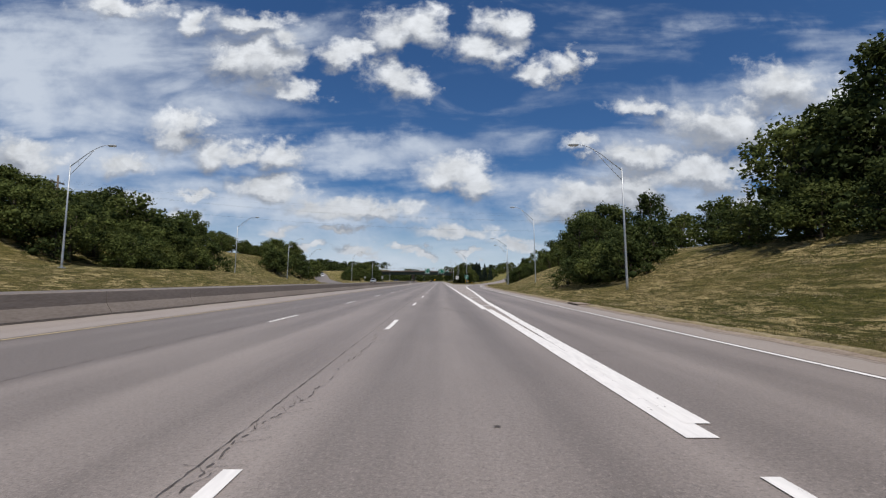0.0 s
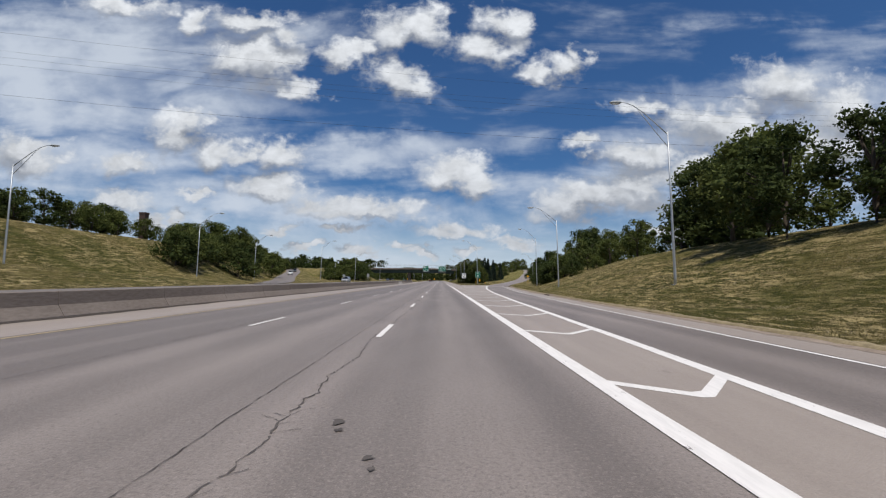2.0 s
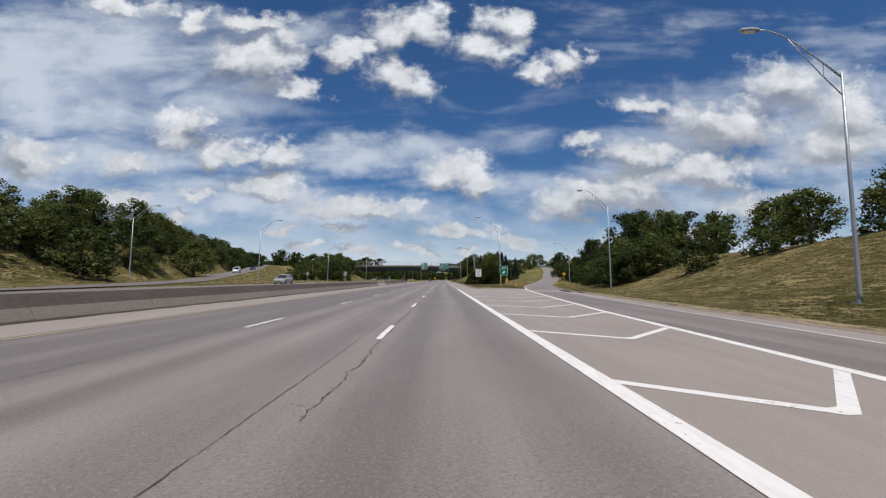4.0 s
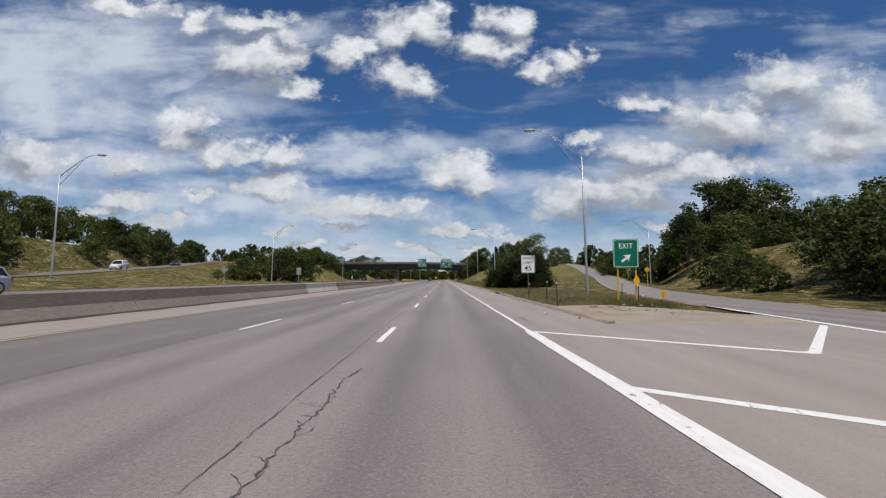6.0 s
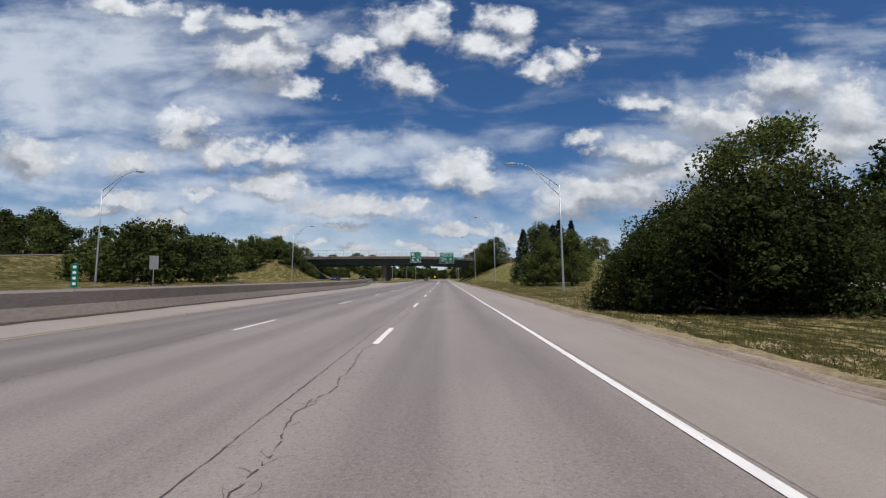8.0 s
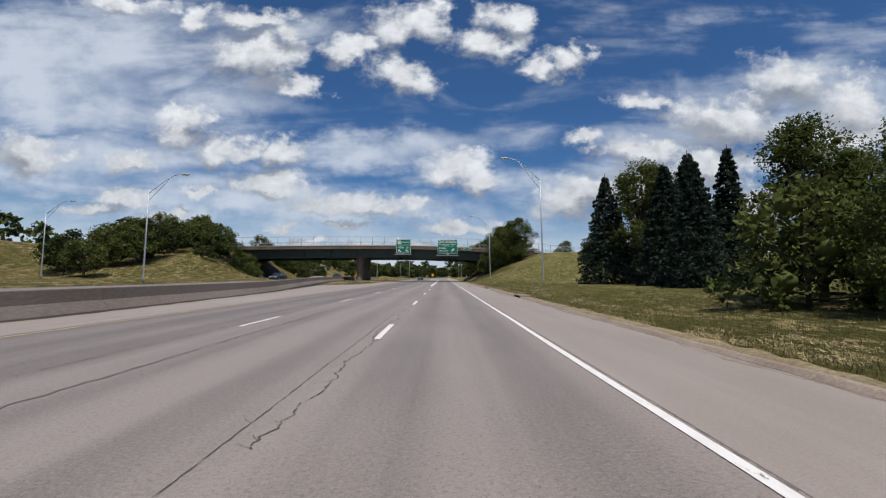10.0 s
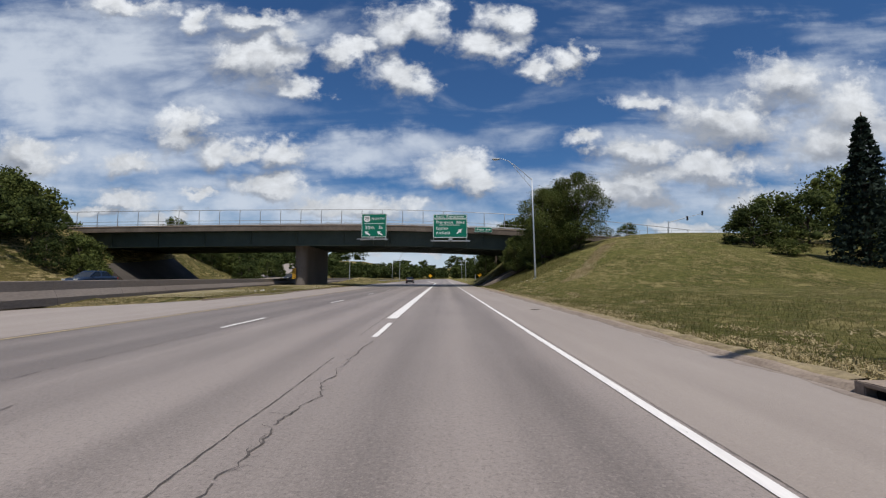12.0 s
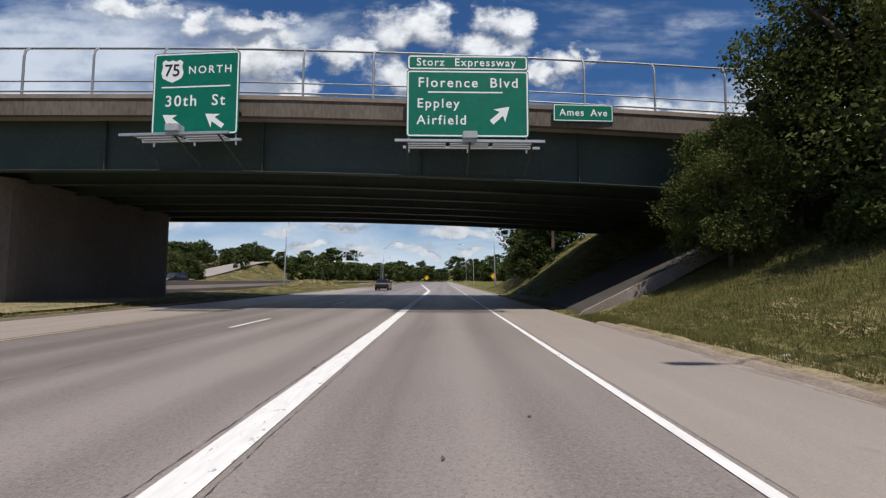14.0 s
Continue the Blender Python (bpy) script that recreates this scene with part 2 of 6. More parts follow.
def grass_material():
    """Mown grass: green and straw in patches, with pale rows of cut hay."""
    m = bpy.data.materials.new("grass")
    m.use_nodes = True
    k = Nodes(m.node_tree)
    bsdf = m.node_tree.nodes["Principled BSDF"]
    at = k.add("ShaderNodeNewGeometry").outputs["Position"]
    patch = k.noise(at, 0.09, 5, 0.6)[0]
    tuft = k.noise(at, 3.0, 5, 0.65)[0]
    fine = k.noise(k.vec("MULTIPLY", at, (1, 1, 0.6)), 22.0, 4, 0.7)[0]
    rows = k.noise(k.vec("MULTIPLY", at, (1.5, 0.45, 3.2)), 1.1, 7, 0.72, 0.9)[0]
    clot = k.noise(k.vec("MULTIPLY", at, (1, 0.7, 2)), 6.0, 4, 0.6)[0]
    spot = k.add("ShaderNodeSeparateXYZ", {0: at}).outputs
    green = k.math("MULTIPLY", k.ramp(spot[1], 232, 285), k.ramp(spot[0], -24, -4))
    col = k.mix(k.ramp(tuft, 0.3, 0.7), (0.042, 0.050, 0.010, 1), (0.125, 0.116, 0.026, 1))
    col = k.mix(k.math("MULTIPLY", green, 0.75), col, k.mix(k.ramp(tuft, 0.3, 0.7), (0.070, 0.080, 0.018, 1), (0.175, 0.170, 0.052, 1)))
    col = k.mix(k.ramp(k.math("ADD", patch, k.math("MULTIPLY_ADD", fine, 0.3, -0.15)), 0.38, 0.66, 0, 0.7), col, k.mix(green, (0.20, 0.152, 0.056, 1), (0.20, 0.18, 0.062, 1)))
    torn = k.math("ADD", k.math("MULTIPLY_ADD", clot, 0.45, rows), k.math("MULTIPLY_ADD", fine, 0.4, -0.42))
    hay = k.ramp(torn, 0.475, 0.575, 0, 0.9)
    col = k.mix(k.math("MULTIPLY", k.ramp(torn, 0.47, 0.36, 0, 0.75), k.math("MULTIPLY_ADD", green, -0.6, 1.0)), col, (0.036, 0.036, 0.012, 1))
    heaps = k.noise(k.vec("MULTIPLY", at, (1, 0.6, 1)), 0.28, 4, 0.6)[0]
    hay = k.math("MULTIPLY", hay, k.ramp(heaps, 0.38, 0.56, 0.25, 1.0))
    hay = k.math("MULTIPLY", hay, k.math("MULTIPLY_ADD", green, -0.5, 1.0))
    col = k.mix(hay, col, (0.50, 0.39, 0.185, 1))
    col = k.mix(k.ramp(fine, 0.52, 0.3, 0, 0.5), col, (0.05, 0.05, 0.02, 1))
    k.put(bsdf.inputs["Base Color"], col)
    bsdf.inputs["Roughness"].default_value = 0.95
    bsdf.inputs["Specular IOR Level"].default_value = 0.1
    h = k.math("ADD", k.math("MULTIPLY", tuft, 0.6), k.math("MULTIPLY_ADD", fine, 0.5, hay))
    k.put(bsdf.inputs["Normal"], k.add("ShaderNodeBump", {"Strength": 1.0, "Distance": 0.2, "Height": h}).outputs[0])
    return m


def leaf_material(name, dark, pale, odd):
    """Leaves: each spray of its own green, a little light through them."""
    m = bpy.data.materials.new(name)
    m.use_nodes = True
    k = Nodes(m.node_tree)
    bsdf = m.node_tree.nodes["Principled BSDF"]
    geo = k.add("ShaderNodeNewGeometry")
    who = k.add("ShaderNodeObjectInfo").outputs["Random"]
    r = geo.outputs["Random Per Island"]
    col = k.mix(r, (*dark, 1), (*pale, 1))
    col = k.mix(k.ramp(k.noise(geo.outputs["Position"], 0.45, 3)[0], 0.45, 0.75, 0, 0.6), col, (*odd, 1))
    col = k.mix(k.math("MULTIPLY", who, 0.35), col, (*[v * 0.62 for v in dark], 1))
    k.put(bsdf.inputs["Base Color"], col)
    bsdf.inputs["Roughness"].default_value = 0.75
    bsdf.inputs["Specular IOR Level"].default_value = 0.08
    thin = k.add("ShaderNodeBsdfTranslucent")
    k.put(thin.inputs[0], col)
    out = m.node_tree.nodes["Material Output"]
    mixer = k.add("ShaderNodeMixShader", {0: 0.3, 1: bsdf.outputs[0], 2: thin.outputs[0]})
    k.put(out.inputs[0], mixer.outputs[0])
    return m


asphalt = pavement_material("asphalt", (0.138, 0.116, 0.104), (0.270, 0.229, 0.206), True)
shoulder_stone = pavement_material("shoulder_concrete", (0.242, 0.202, 0.175), (0.350, 0.299, 0.262), False)
concrete = material("concrete", (0.20, 0.175, 0.155), (0.33, 0.30, 0.275), 0.35, 0.9, 0.4, fine=14)
kerb_stone = material("kerb_concrete", (0.17, 0.128, 0.098), (0.33, 0.268, 0.215), 0.8, 0.95, 0.5, fine=18)
barrier_stone = material("barrier_concrete", (0.14, 0.115, 0.098), (0.24, 0.204, 0.18), 0.3, 0.9, 0.4, fine=11, stretch=(1, 0.35, 1.6))
barrier_clean = material("barrier_concrete_clean", (0.30, 0.28, 0.25), (0.40, 0.375, 0.35), 0.5, 0.9, 0.3, fine=11)
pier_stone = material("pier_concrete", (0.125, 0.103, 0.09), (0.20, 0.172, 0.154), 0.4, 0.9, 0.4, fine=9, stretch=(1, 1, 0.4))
# concrete darkened in its colour for the deep shade below the deck
paving_shade = material("shaded_paving", (0.04, 0.034, 0.030), (0.085, 0.073, 0.064), 0.4, 0.9, 0.4, fine=8)
fascia_stone = material("stained_fascia", (0.075, 0.060, 0.047), (0.175, 0.142, 0.116), 0.5, 0.9, 0.3, fine=8, stretch=(1, 1, 0.3))
def paint_material(name, pale, under, wear):
    """Road paint, worn through in specks and flakes."""
    m = bpy.data.materials.new(name)
    m.use_nodes = True
    k = Nodes(m.node_tree)
    bsdf = m.node_tree.nodes["Principled BSDF"]
    at = k.add("ShaderNodeNewGeometry").outputs["Position"]
    flake = k.noise(k.vec("MULTIPLY", at, (1, 0.6, 1)), 9.0, 7, 0.72)[0]
    broad = k.noise(at, 0.9, 4, 0.6)[0]
    dirt = k.noise(k.vec("MULTIPLY", at, (1, 0.15, 1)), 14.0, 4, 0.6)[0]
    gone = k.ramp(k.math("MULTIPLY_ADD", broad, 0.45, flake), wear, wear + 0.05)
    col = k.mix(k.ramp(dirt, 0.35, 0.7, 0, 0.35), (*pale, 1), (*[v * 0.66 for v in pale], 1))
    k.put(bsdf.inputs["Base Color"], k.mix(gone, col, (*under, 1)))
    bsdf.inputs["Roughness"].default_value = 0.75
    bsdf.inputs["Specular IOR Level"].default_value = 0.25
    return m


line_white = paint_material("line_white", (0.70, 0.672, 0.648), (0.2, 0.18, 0.17), 0.865)
line_worn = paint_material("line_worn", (0.62, 0.61, 0.59), (0.2, 0.18, 0.17), 0.74)
line_yellow = material("line_yellow", (0.34, 0.26, 0.16), (0.52, 0.42, 0.24), 3, 0.7, 0.2)
crack_dark = material("crack_filler", (0.042, 0.036, 0.033), (0.13, 0.112, 0.103), 6, 0.8, 0.2)
stain_dark = material("tyre_mark", (0.12, 0.103, 0.097), (0.205, 0.178, 0.168), 1.5, 0.85, 0.2, fine=14)
soil = material("dry_soil", (0.20, 0.16, 0.12), (0.36, 0.30, 0.235), 0.6, 0.95, 0.7, fine=9)
straw = material("dry_straw", (0.12, 0.09, 0.05), (0.33, 0.265, 0.155), 1.5, 0.95, 0.8, fine=12)
median_turf = material("median_turf", (0.085, 0.078, 0.030), (0.34, 0.275, 0.16), 0.9, 0.95, 0.9, fine=5)
slot_shade = material("inlet_shade", (0.01, 0.009, 0.008), (0.02, 0.018, 0.016), 2, 0.9, 0)
gutter_dark = material("gutter_dirt", (0.03, 0.024, 0.02), (0.08, 0.066, 0.056), 1.2, 0.95, 0.5, fine=9)
post_rust = material("rusty_post", (0.12, 0.09, 0.065), (0.2, 0.16, 0.12), 4, 0.8, 0.2)
rust = material("rusty_iron", (0.10, 0.055, 0.035), (0.18, 0.10, 0.06), 4, 0.8, 0.4)
grass = grass_material()
bark = material("bark", (0.05, 0.038, 0.028), (0.12, 0.095, 0.07), 2, 0.9, 0.6, stretch=(3, 3, 0.6))
leaf = leaf_material("leaf", (0.050, 0.068, 0.019), (0.130, 0.154, 0.044), (0.175, 0.178, 0.056))
leaf_dark = leaf_material("leaf_dark", (0.028, 0.043, 0.014), (0.076, 0.096, 0.029), (0.100, 0.116, 0.037))
needle = leaf_material("needle", (0.020, 0.034, 0.024), (0.050, 0.072, 0.055), (0.07, 0.09, 0.07))
blade = leaf_material("grass_blade", (0.19, 0.17, 0.07), (0.40, 0.335, 0.175), (0.50, 0.42, 0.25))
orange_plastic = material("orange_plastic", (0.62, 0.13, 0.06), (0.72, 0.2, 0.1), 4, 0.5, 0.05)
straw_blade = leaf_material("straw_blade", (0.25, 0.20, 0.10), (0.44, 0.36, 0.205), (0.50, 0.42, 0.26))
green_blade = leaf_material("green_blade", (0.12, 0.122, 0.036), (0.24, 0.215, 0.08), (0.32, 0.265, 0.125))
thicket_leaf = leaf_material("thicket_leaf", (0.020, 0.030, 0.009), (0.055, 0.068, 0.020), (0.072, 0.084, 0.026))
silt = material("gutter_silt", (0.165, 0.132, 0.110), (0.30, 0.252, 0.218), 1.1, 0.95, 0.5, fine=8)
steel = material("galvanised_steel", (0.36, 0.38, 0.40), (0.50, 0.52, 0.54), 3, 0.5, 0.05, metal=0.55)
rail_steel = material("weathered_rail_steel", (0.24, 0.25, 0.26), (0.34, 0.35, 0.36), 3, 0.6, 0.05, metal=0.4)
lamp_grey = material("lamp_housing", (0.30, 0.32, 0.33), (0.42, 0.44, 0.45), 4, 0.5, 0)
girder_paint = material("girder_paint", (0.030, 0.043, 0.034), (0.058, 0.074, 0.058), 0.6, 0.6, 0.1, fine=6)
sign_green = material("sign_green", (0.0, 0.125, 0.075), (0.0, 0.150, 0.095), 1.5, 0.45, 0, fine=6)
sign_white = material("sign_white", (0.74, 0.74, 0.72), (0.84, 0.84, 0.82), 2, 0.5, 0)
sign_black = material("sign_black", (0.015, 0.015, 0.015), (0.03, 0.03, 0.03), 2, 0.5, 0)
sign_yellow = material("sign_yellow", (0.72, 0.36, 0.01), (0.82, 0.45, 0.02), 2, 0.5, 0)
sign_back = material("sign_back", (0.30, 0.31, 0.31), (0.40, 0.41, 0.41), 2, 0.5, 0, metal=0.4)
post_yellow = material("post_yellow", (0.62, 0.36, 0.02), (0.75, 0.46, 0.04), 3, 0.6, 0.1)
post_brown = material("post_brown", (0.045, 0.030, 0.020), (0.085, 0.055, 0.038), 3, 0.8, 0.2)
wood_pole = material("pole_wood", (0.09, 0.07, 0.052), (0.16, 0.13, 0.10), 3, 0.9, 0.4, stretch=(3, 3, 0.4))
brick_red = material("tower_brick", (0.05, 0.032, 0.027), (0.085, 0.056, 0.046), 0.8, 0.9, 0.2)
rubber = material("rubber", (0.012, 0.012, 0.012), (0.025, 0.025, 0.025), 5, 0.8, 0.1)


# ---- tools ----
def part(name, bm, mat, parent=None, label="", smooth=False):
    """Links a bmesh as one object, under a parent where one is given."""
    me = bpy.data.meshes.new(name)
    bm.to_mesh(me)
    bm.free()
    me.materials.append(mat)
    if smooth:
        for p in me.polygons:
            p.use_smooth = True
    ob = new(name, me)
    if parent:
        ob.parent = parent
    if label:
        ob["label"] = label
    return ob


def thing(name, m, label, category, group="", kind=""):
    ob = new(name)
    ob.matrix_world = m
    ob.empty_display_size = 0.2
    return tagged(ob, label, category, group, kind)


def box(x0, y0, z0, x1, y1, z1, bevel=0.0, bm=None):
    bm = bm or bmesh.new()
    r = bmesh.ops.create_cube(bm, size=1)
    c = Matrix.Translation(((x0 + x1) / 2, (y0 + y1) / 2, (z0 + z1) / 2)) @ Matrix.Diagonal((x1 - x0, y1 - y0, z1 - z0, 1))
    bmesh.ops.transform(bm, matrix=c, verts=r["verts"])
    if bevel:
        es = list({e for v in r["verts"] for e in v.link_edges})
        bmesh.ops.bevel(bm, geom=es, offset=bevel, segments=2, affect="EDGES")
    return bm


def sweep(points, radii, sides=10, bm=None):
    """A round bar along points, with a radius for each of them."""
    bm = bm or bmesh.new()
    pts = [Vector(p) for p in points]
    rings = []
    for i, p in enumerate(pts):
        d = (pts[min(i + 1, len(pts) - 1)] - pts[max(i - 1, 0)]).normalized()
        q = d.to_track_quat("Z", "Y")
        r = radii[i] if hasattr(radii, "__len__") else radii
        rings.append([bm.verts.new(p + q @ Vector((r * math.cos(a), r * math.sin(a), 0))) for a in np.arange(sides) * 2 * math.pi / sides])
    for a, b in zip(rings, rings[1:]):
        for i in range(sides):
            bm.faces.new((a[i], a[(i + 1) % sides], b[(i + 1) % sides], b[i]))
    bm.faces.new(rings[0][::-1])
    bm.faces.new(rings[-1])
    return bm


def loft(rings, bm=None, caps=True):
    """Faces between rings of equal count."""
    bm = bm or bmesh.new()
    rs = [[bm.verts.new(p) for p in r] for r in rings]
    n = len(rs[0])
    for a, b in zip(rs, rs[1:]):
        for i in range(n):
            bm.faces.new((a[i], a[(i + 1) % n], b[(i + 1) % n], b[i]))
    if caps:
        bm.faces.new(rs[0][::-1])
        bm.faces.new(rs[-1])
    bmesh.ops.recalc_face_normals(bm, faces=bm.faces)
    return bm


def plate(outline, depth, bm=None):
    """A flat piece in the x-z plane from its outline, its face at y = 0 and its back at y = depth."""
    bm = bm or bmesh.new()
    a = [bm.verts.new((x, 0, z)) for x, z in outline]
    b = [bm.verts.new((x, depth, z)) for x, z in outline]
    n = len(a)
    bm.faces.new(a)
    bm.faces.new(b[::-1])
    for i in range(n):
        bm.faces.new((a[(i + 1) % n], a[i], b[i], b[(i + 1) % n]))
    bmesh.ops.recalc_face_normals(bm, faces=bm.faces)
    return bm


def rounded(w, h, r, cx=0.0, cz=0.0, n=5):
    """Outline of a rectangle with round corners."""
    out = []
    for sx, sz, a0 in ((1, 1, 0), (-1, 1, 90), (-1, -1, 180), (1, -1, 270)):
        for i in range(n):
            a = radians(a0 + 90 * i / (n - 1))
            out.append((cx + sx * (w / 2 - r) + r * math.cos(a), cz + sz * (h / 2 - r) + r * math.sin(a)))
    return out


def strip_mesh(rows, mat, name, lift=0.0):
    """A sheet from rows of (y, z, x values) across the road."""
    bm = bmesh.new()
    vs = [[bm.verts.new((x, y, z + lift)) for x in xs] for y, z, xs in rows]
    for a, b in zip(vs, vs[1:]):
        for i in range(len(a) - 1):
            bm.faces.new((a[i], a[i + 1], b[i + 1], b[i]))
    return part(name, bm, mat)


def lettering(text, size, mat, parent, x, z, y=-0.004, align="CENTER", spacing=1.15, name="lettering"):
    """Raised letters in the x-z plane of a sign."""
    cu = bpy.data.curves.new(name, "FONT")
    cu.body, cu.size, cu.align_x, cu.align_y, cu.extrude, cu.space_character, cu.resolution_u, cu.offset = text, size, align, "CENTER", 0.002, spacing, 3, size * 0.012
    tmp = bpy.data.objects.new(name, cu)
    scene.collection.objects.link(tmp)
    bpy.context.view_layer.update()
    me = bpy.data.meshes.new_from_object(tmp.evaluated_get(bpy.context.evaluated_depsgraph_get()))
    bpy.data.objects.remove(tmp)
    me.materials.clear()
    me.materials.append(mat)
    ob = new(name, me)
    ob.parent = parent
    ob.matrix_local = pose(x, y, z, 90, 0, 0)
    return ob


def smooth01(a, b, v):
    t = np.clip((np.asarray(v, float) - a) / (b - a), 0, 1)
    return t * t * (3 - 2 * t)


# ---- plan of the roads ----
LANE_R, LANE_L, LANE_L2, YELLOW = 2.18, -1.5, -5.6, -9.8
KERB_X = 4.95
BRIDGE_Y, BRIDGE_END = 362.6, 381.0
GORE_Y = (4, 30, 60, 80, 100, 120, 145, 160, 180, 200, 221, 250, 280, 315, 350, 374)
GORE_X = (2.50, 3.05, 4.3, 4.95, 5.8, 7.1, 9.6, 11.3, 14.6, 19, 25, 33.5, 40.5, 48.5, 55.5, 58)
EDGE_X = (7.7, 7.9, 8.6, 9.3, 10.3, 11.9, 14.4, 16.3, 20, 24.5, 30.5, 39, 46, 54, 61, 64)
RAMP_Z = (0, 0, 0, 0, 0, 0, 0, 0, 0.05, 0.2, 0.6, 1.7, 3.1, 5.2, 7.6, 9.0)
BAR_Y = (-60, 262, 285, 305, 335, 365, 400, 470)
BAR_X = (-13.3, -13.3, -15, -18, -22.5, -26.5, -28.5, -33)
OFF_Y = (-60, 120, 150, 180, 208, 233, 266, 295, 330, 380)
OFF_X = (-29, -29, -36, -45, -54, -61, -70, -80, -92, -110)
OFF_Z = (0.55, 0.55, 0.6, 0.9, 1.8, 3.0, 4.6, 6.4, 8.4, 9.4)


def gore_x(y):
    return float(np.interp(y, GORE_Y, GORE_X))


def edge_x(y):
    return float(np.interp(y, GORE_Y, EDGE_X))


def ramp_z(y):
    return float(np.interp(y, GORE_Y, RAMP_Z))


def bar_x(y):
    return float(np.interp(y, BAR_Y, BAR_X))


# ---- ground ----
def ground_z(x, y):
    """Height of the land; the pavements lie a little above it."""
    x, y = np.asarray(x, float), np.asarray(y, float)
    xs = np.interp(y, (0, 60, 120, 160, 200, 250, 300), (9.5, 10.5, 14, 22, 30, 43, 58))
    bank = np.interp(y, (0, 40, 70, 100, 160, 200, 240, 320), (5.2, 5.4, 6.0, 6.0, 5.4, 6.0, 5.6, 5.5))
    right = bank * smooth01(0, 1, (x - xs) / np.interp(y, (165, 200), (20, 12))) + 0.03 * np.clip(x - xs - 20, 0, 200)
    lawn = 0.15 * smooth01(4.9, 5.6, x) * smooth01(158, 172, y) + 0.7 * smooth01(7, 14, x) * smooth01(215, 300, y)
    xl = np.interp(y, (0, 150, 172, 200, 260, 330), (-44, -45, -50, -55.5, -73, -97))
    wl = np.interp(y, (160, 195), (17, 11))
    left = 0.5 * smooth01(0.2, 1.2, np.interp(y, BAR_Y, BAR_X) - x) + (1.1 + 1.3 * (1 - smooth01(80, 120, y))) * smooth01(-29, -39, x) * (1 - 0.6 * smooth01(170, 230, y)) + 8.0 * smooth01(0, 1, (xl - x) / wl) + 0.03 * np.clip(xl - 17 - x, 0, 200)
    left = left + 0.22 * smooth01(-14.4, -15.6, x) * (1 - smooth01(-24, -27, x)) * smooth01(314, 324, y)
    rise = np.sin(np.pi / 2 * np.clip((x - 5.5) / np.where(y < 372, 23, 14), 0, 1)) ** 1.25
    hill = smooth01(310, 360, y) * (1 - smooth01(386, 440, y)) * np.maximum(7.6 * rise, 8.7 * smooth01(0, 1, (np.interp(y, (342, 358, 440), (-38, -46, -49)) - x) / np.interp(y, (342, 358, 384, 400), (14, 9, 9, 15))))
    z = np.maximum(right + lawn + left, hill)
    # embankment of the far ramp, and the rise behind everything
    fx, fz = np.interp(y, (400, 540), (-46, -79)), 9.3 * smooth01(395, 560, y)
    z = np.maximum(z, fz * (1 - smooth01(5.0, 16.0, np.abs(x - fx))) * (1 - smooth01(545, 600, y))) + 14.0 * smooth01(700, 900, y)
    z = z + 0.12 * np.sin(x * 0.31 + 0.7 * np.sin(y * 0.11)) * np.cos(y * 0.17) * smooth01(9, 15, np.abs(x - 2))
    # mound where the roads part
    z = z + 1.3 * np.exp(-((x + 23.5) / 4.0) ** 2 - ((y - 424) / 15.0) ** 2)
    # beds for the two slip roads
    gx, ex, rz = np.interp(y, GORE_Y, GORE_X), np.interp(y, GORE_Y, EDGE_X), np.interp(y, GORE_Y, RAMP_Z)
    mid, half = (gx + ex) / 2, (ex - gx) / 2 + 0.8
    w = (1 - smooth01(half, half + np.where(x > mid, np.interp(y, (165, 200), (9, 5)), 16), np.abs(x - mid))) * (y > 150) * (1 - smooth01(374, 390, y))
    z = z * (1 - w) + (rz + 0.05) * w
    ox, oz = np.interp(y, OFF_Y, OFF_X), np.interp(y, OFF_Y, OFF_Z)
    w = (1 - smooth01(4.5, np.where(x < ox, np.interp(y, (160, 195), (14, 8)), 14), np.abs(x - ox))) * smooth01(110, 150, y) * (1 - smooth01(380, 400, y))
    z = z * (1 - w) + (oz + 0.05) * w
    return z - 0.12


def land():
    xs = np.concatenate([[-4800, -2400, -1200, -600, -300, -200], np.arange(-150, -30, 3.0), np.arange(-30, 12, 1.5), np.arange(12, 120, 2.5), [130, 150, 200, 300, 600, 1200, 2400, 4800]])
    ys = np.concatenate([[-4800, -1200, -300, -120, -60, -30], np.arange(-20, 470, 3.0), [480, 500, 540, 600, 700, 800, 900, 1100, 1500, 2400, 4800]])
    gx, gy = np.meshgrid(xs, ys)
    me = bpy.data.meshes.new("ground")
    w = len(xs)
    faces = [(r * w + c, r * w + c + 1, (r + 1) * w + c + 1, (r + 1) * w + c) for r in range(len(ys) - 1) for c in range(w - 1)]
    me.from_pydata(np.stack([gx, gy, ground_z(gx, gy)], -1).reshape(-1, 3).tolist(), [], faces)
    me.materials.append(grass)
    for p in me.polygons:
        p.use_smooth = True
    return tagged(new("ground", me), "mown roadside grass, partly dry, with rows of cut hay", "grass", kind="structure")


def stand(x, y):
    """Height of the ground mesh, a little under the formula to keep feet buried."""
    return float(ground_z(x, y)) - 0.05


land()

# ---- roads ----
ys = [float(v) for v in np.arange(-60, 700, 6.0)]


def right_edge(y):
    return edge_x(y) if y < 164 else max(KERB_X, 16.3 - (y - 164) * 1.5) if y < 172 else KERB_X


def left_edge(y):
    return float(np.interp(y, (313, 321, 420, 560, 900), (bar_x(313), -14.4, -14.5, -40, -150))) if y > 313 else bar_x(y)


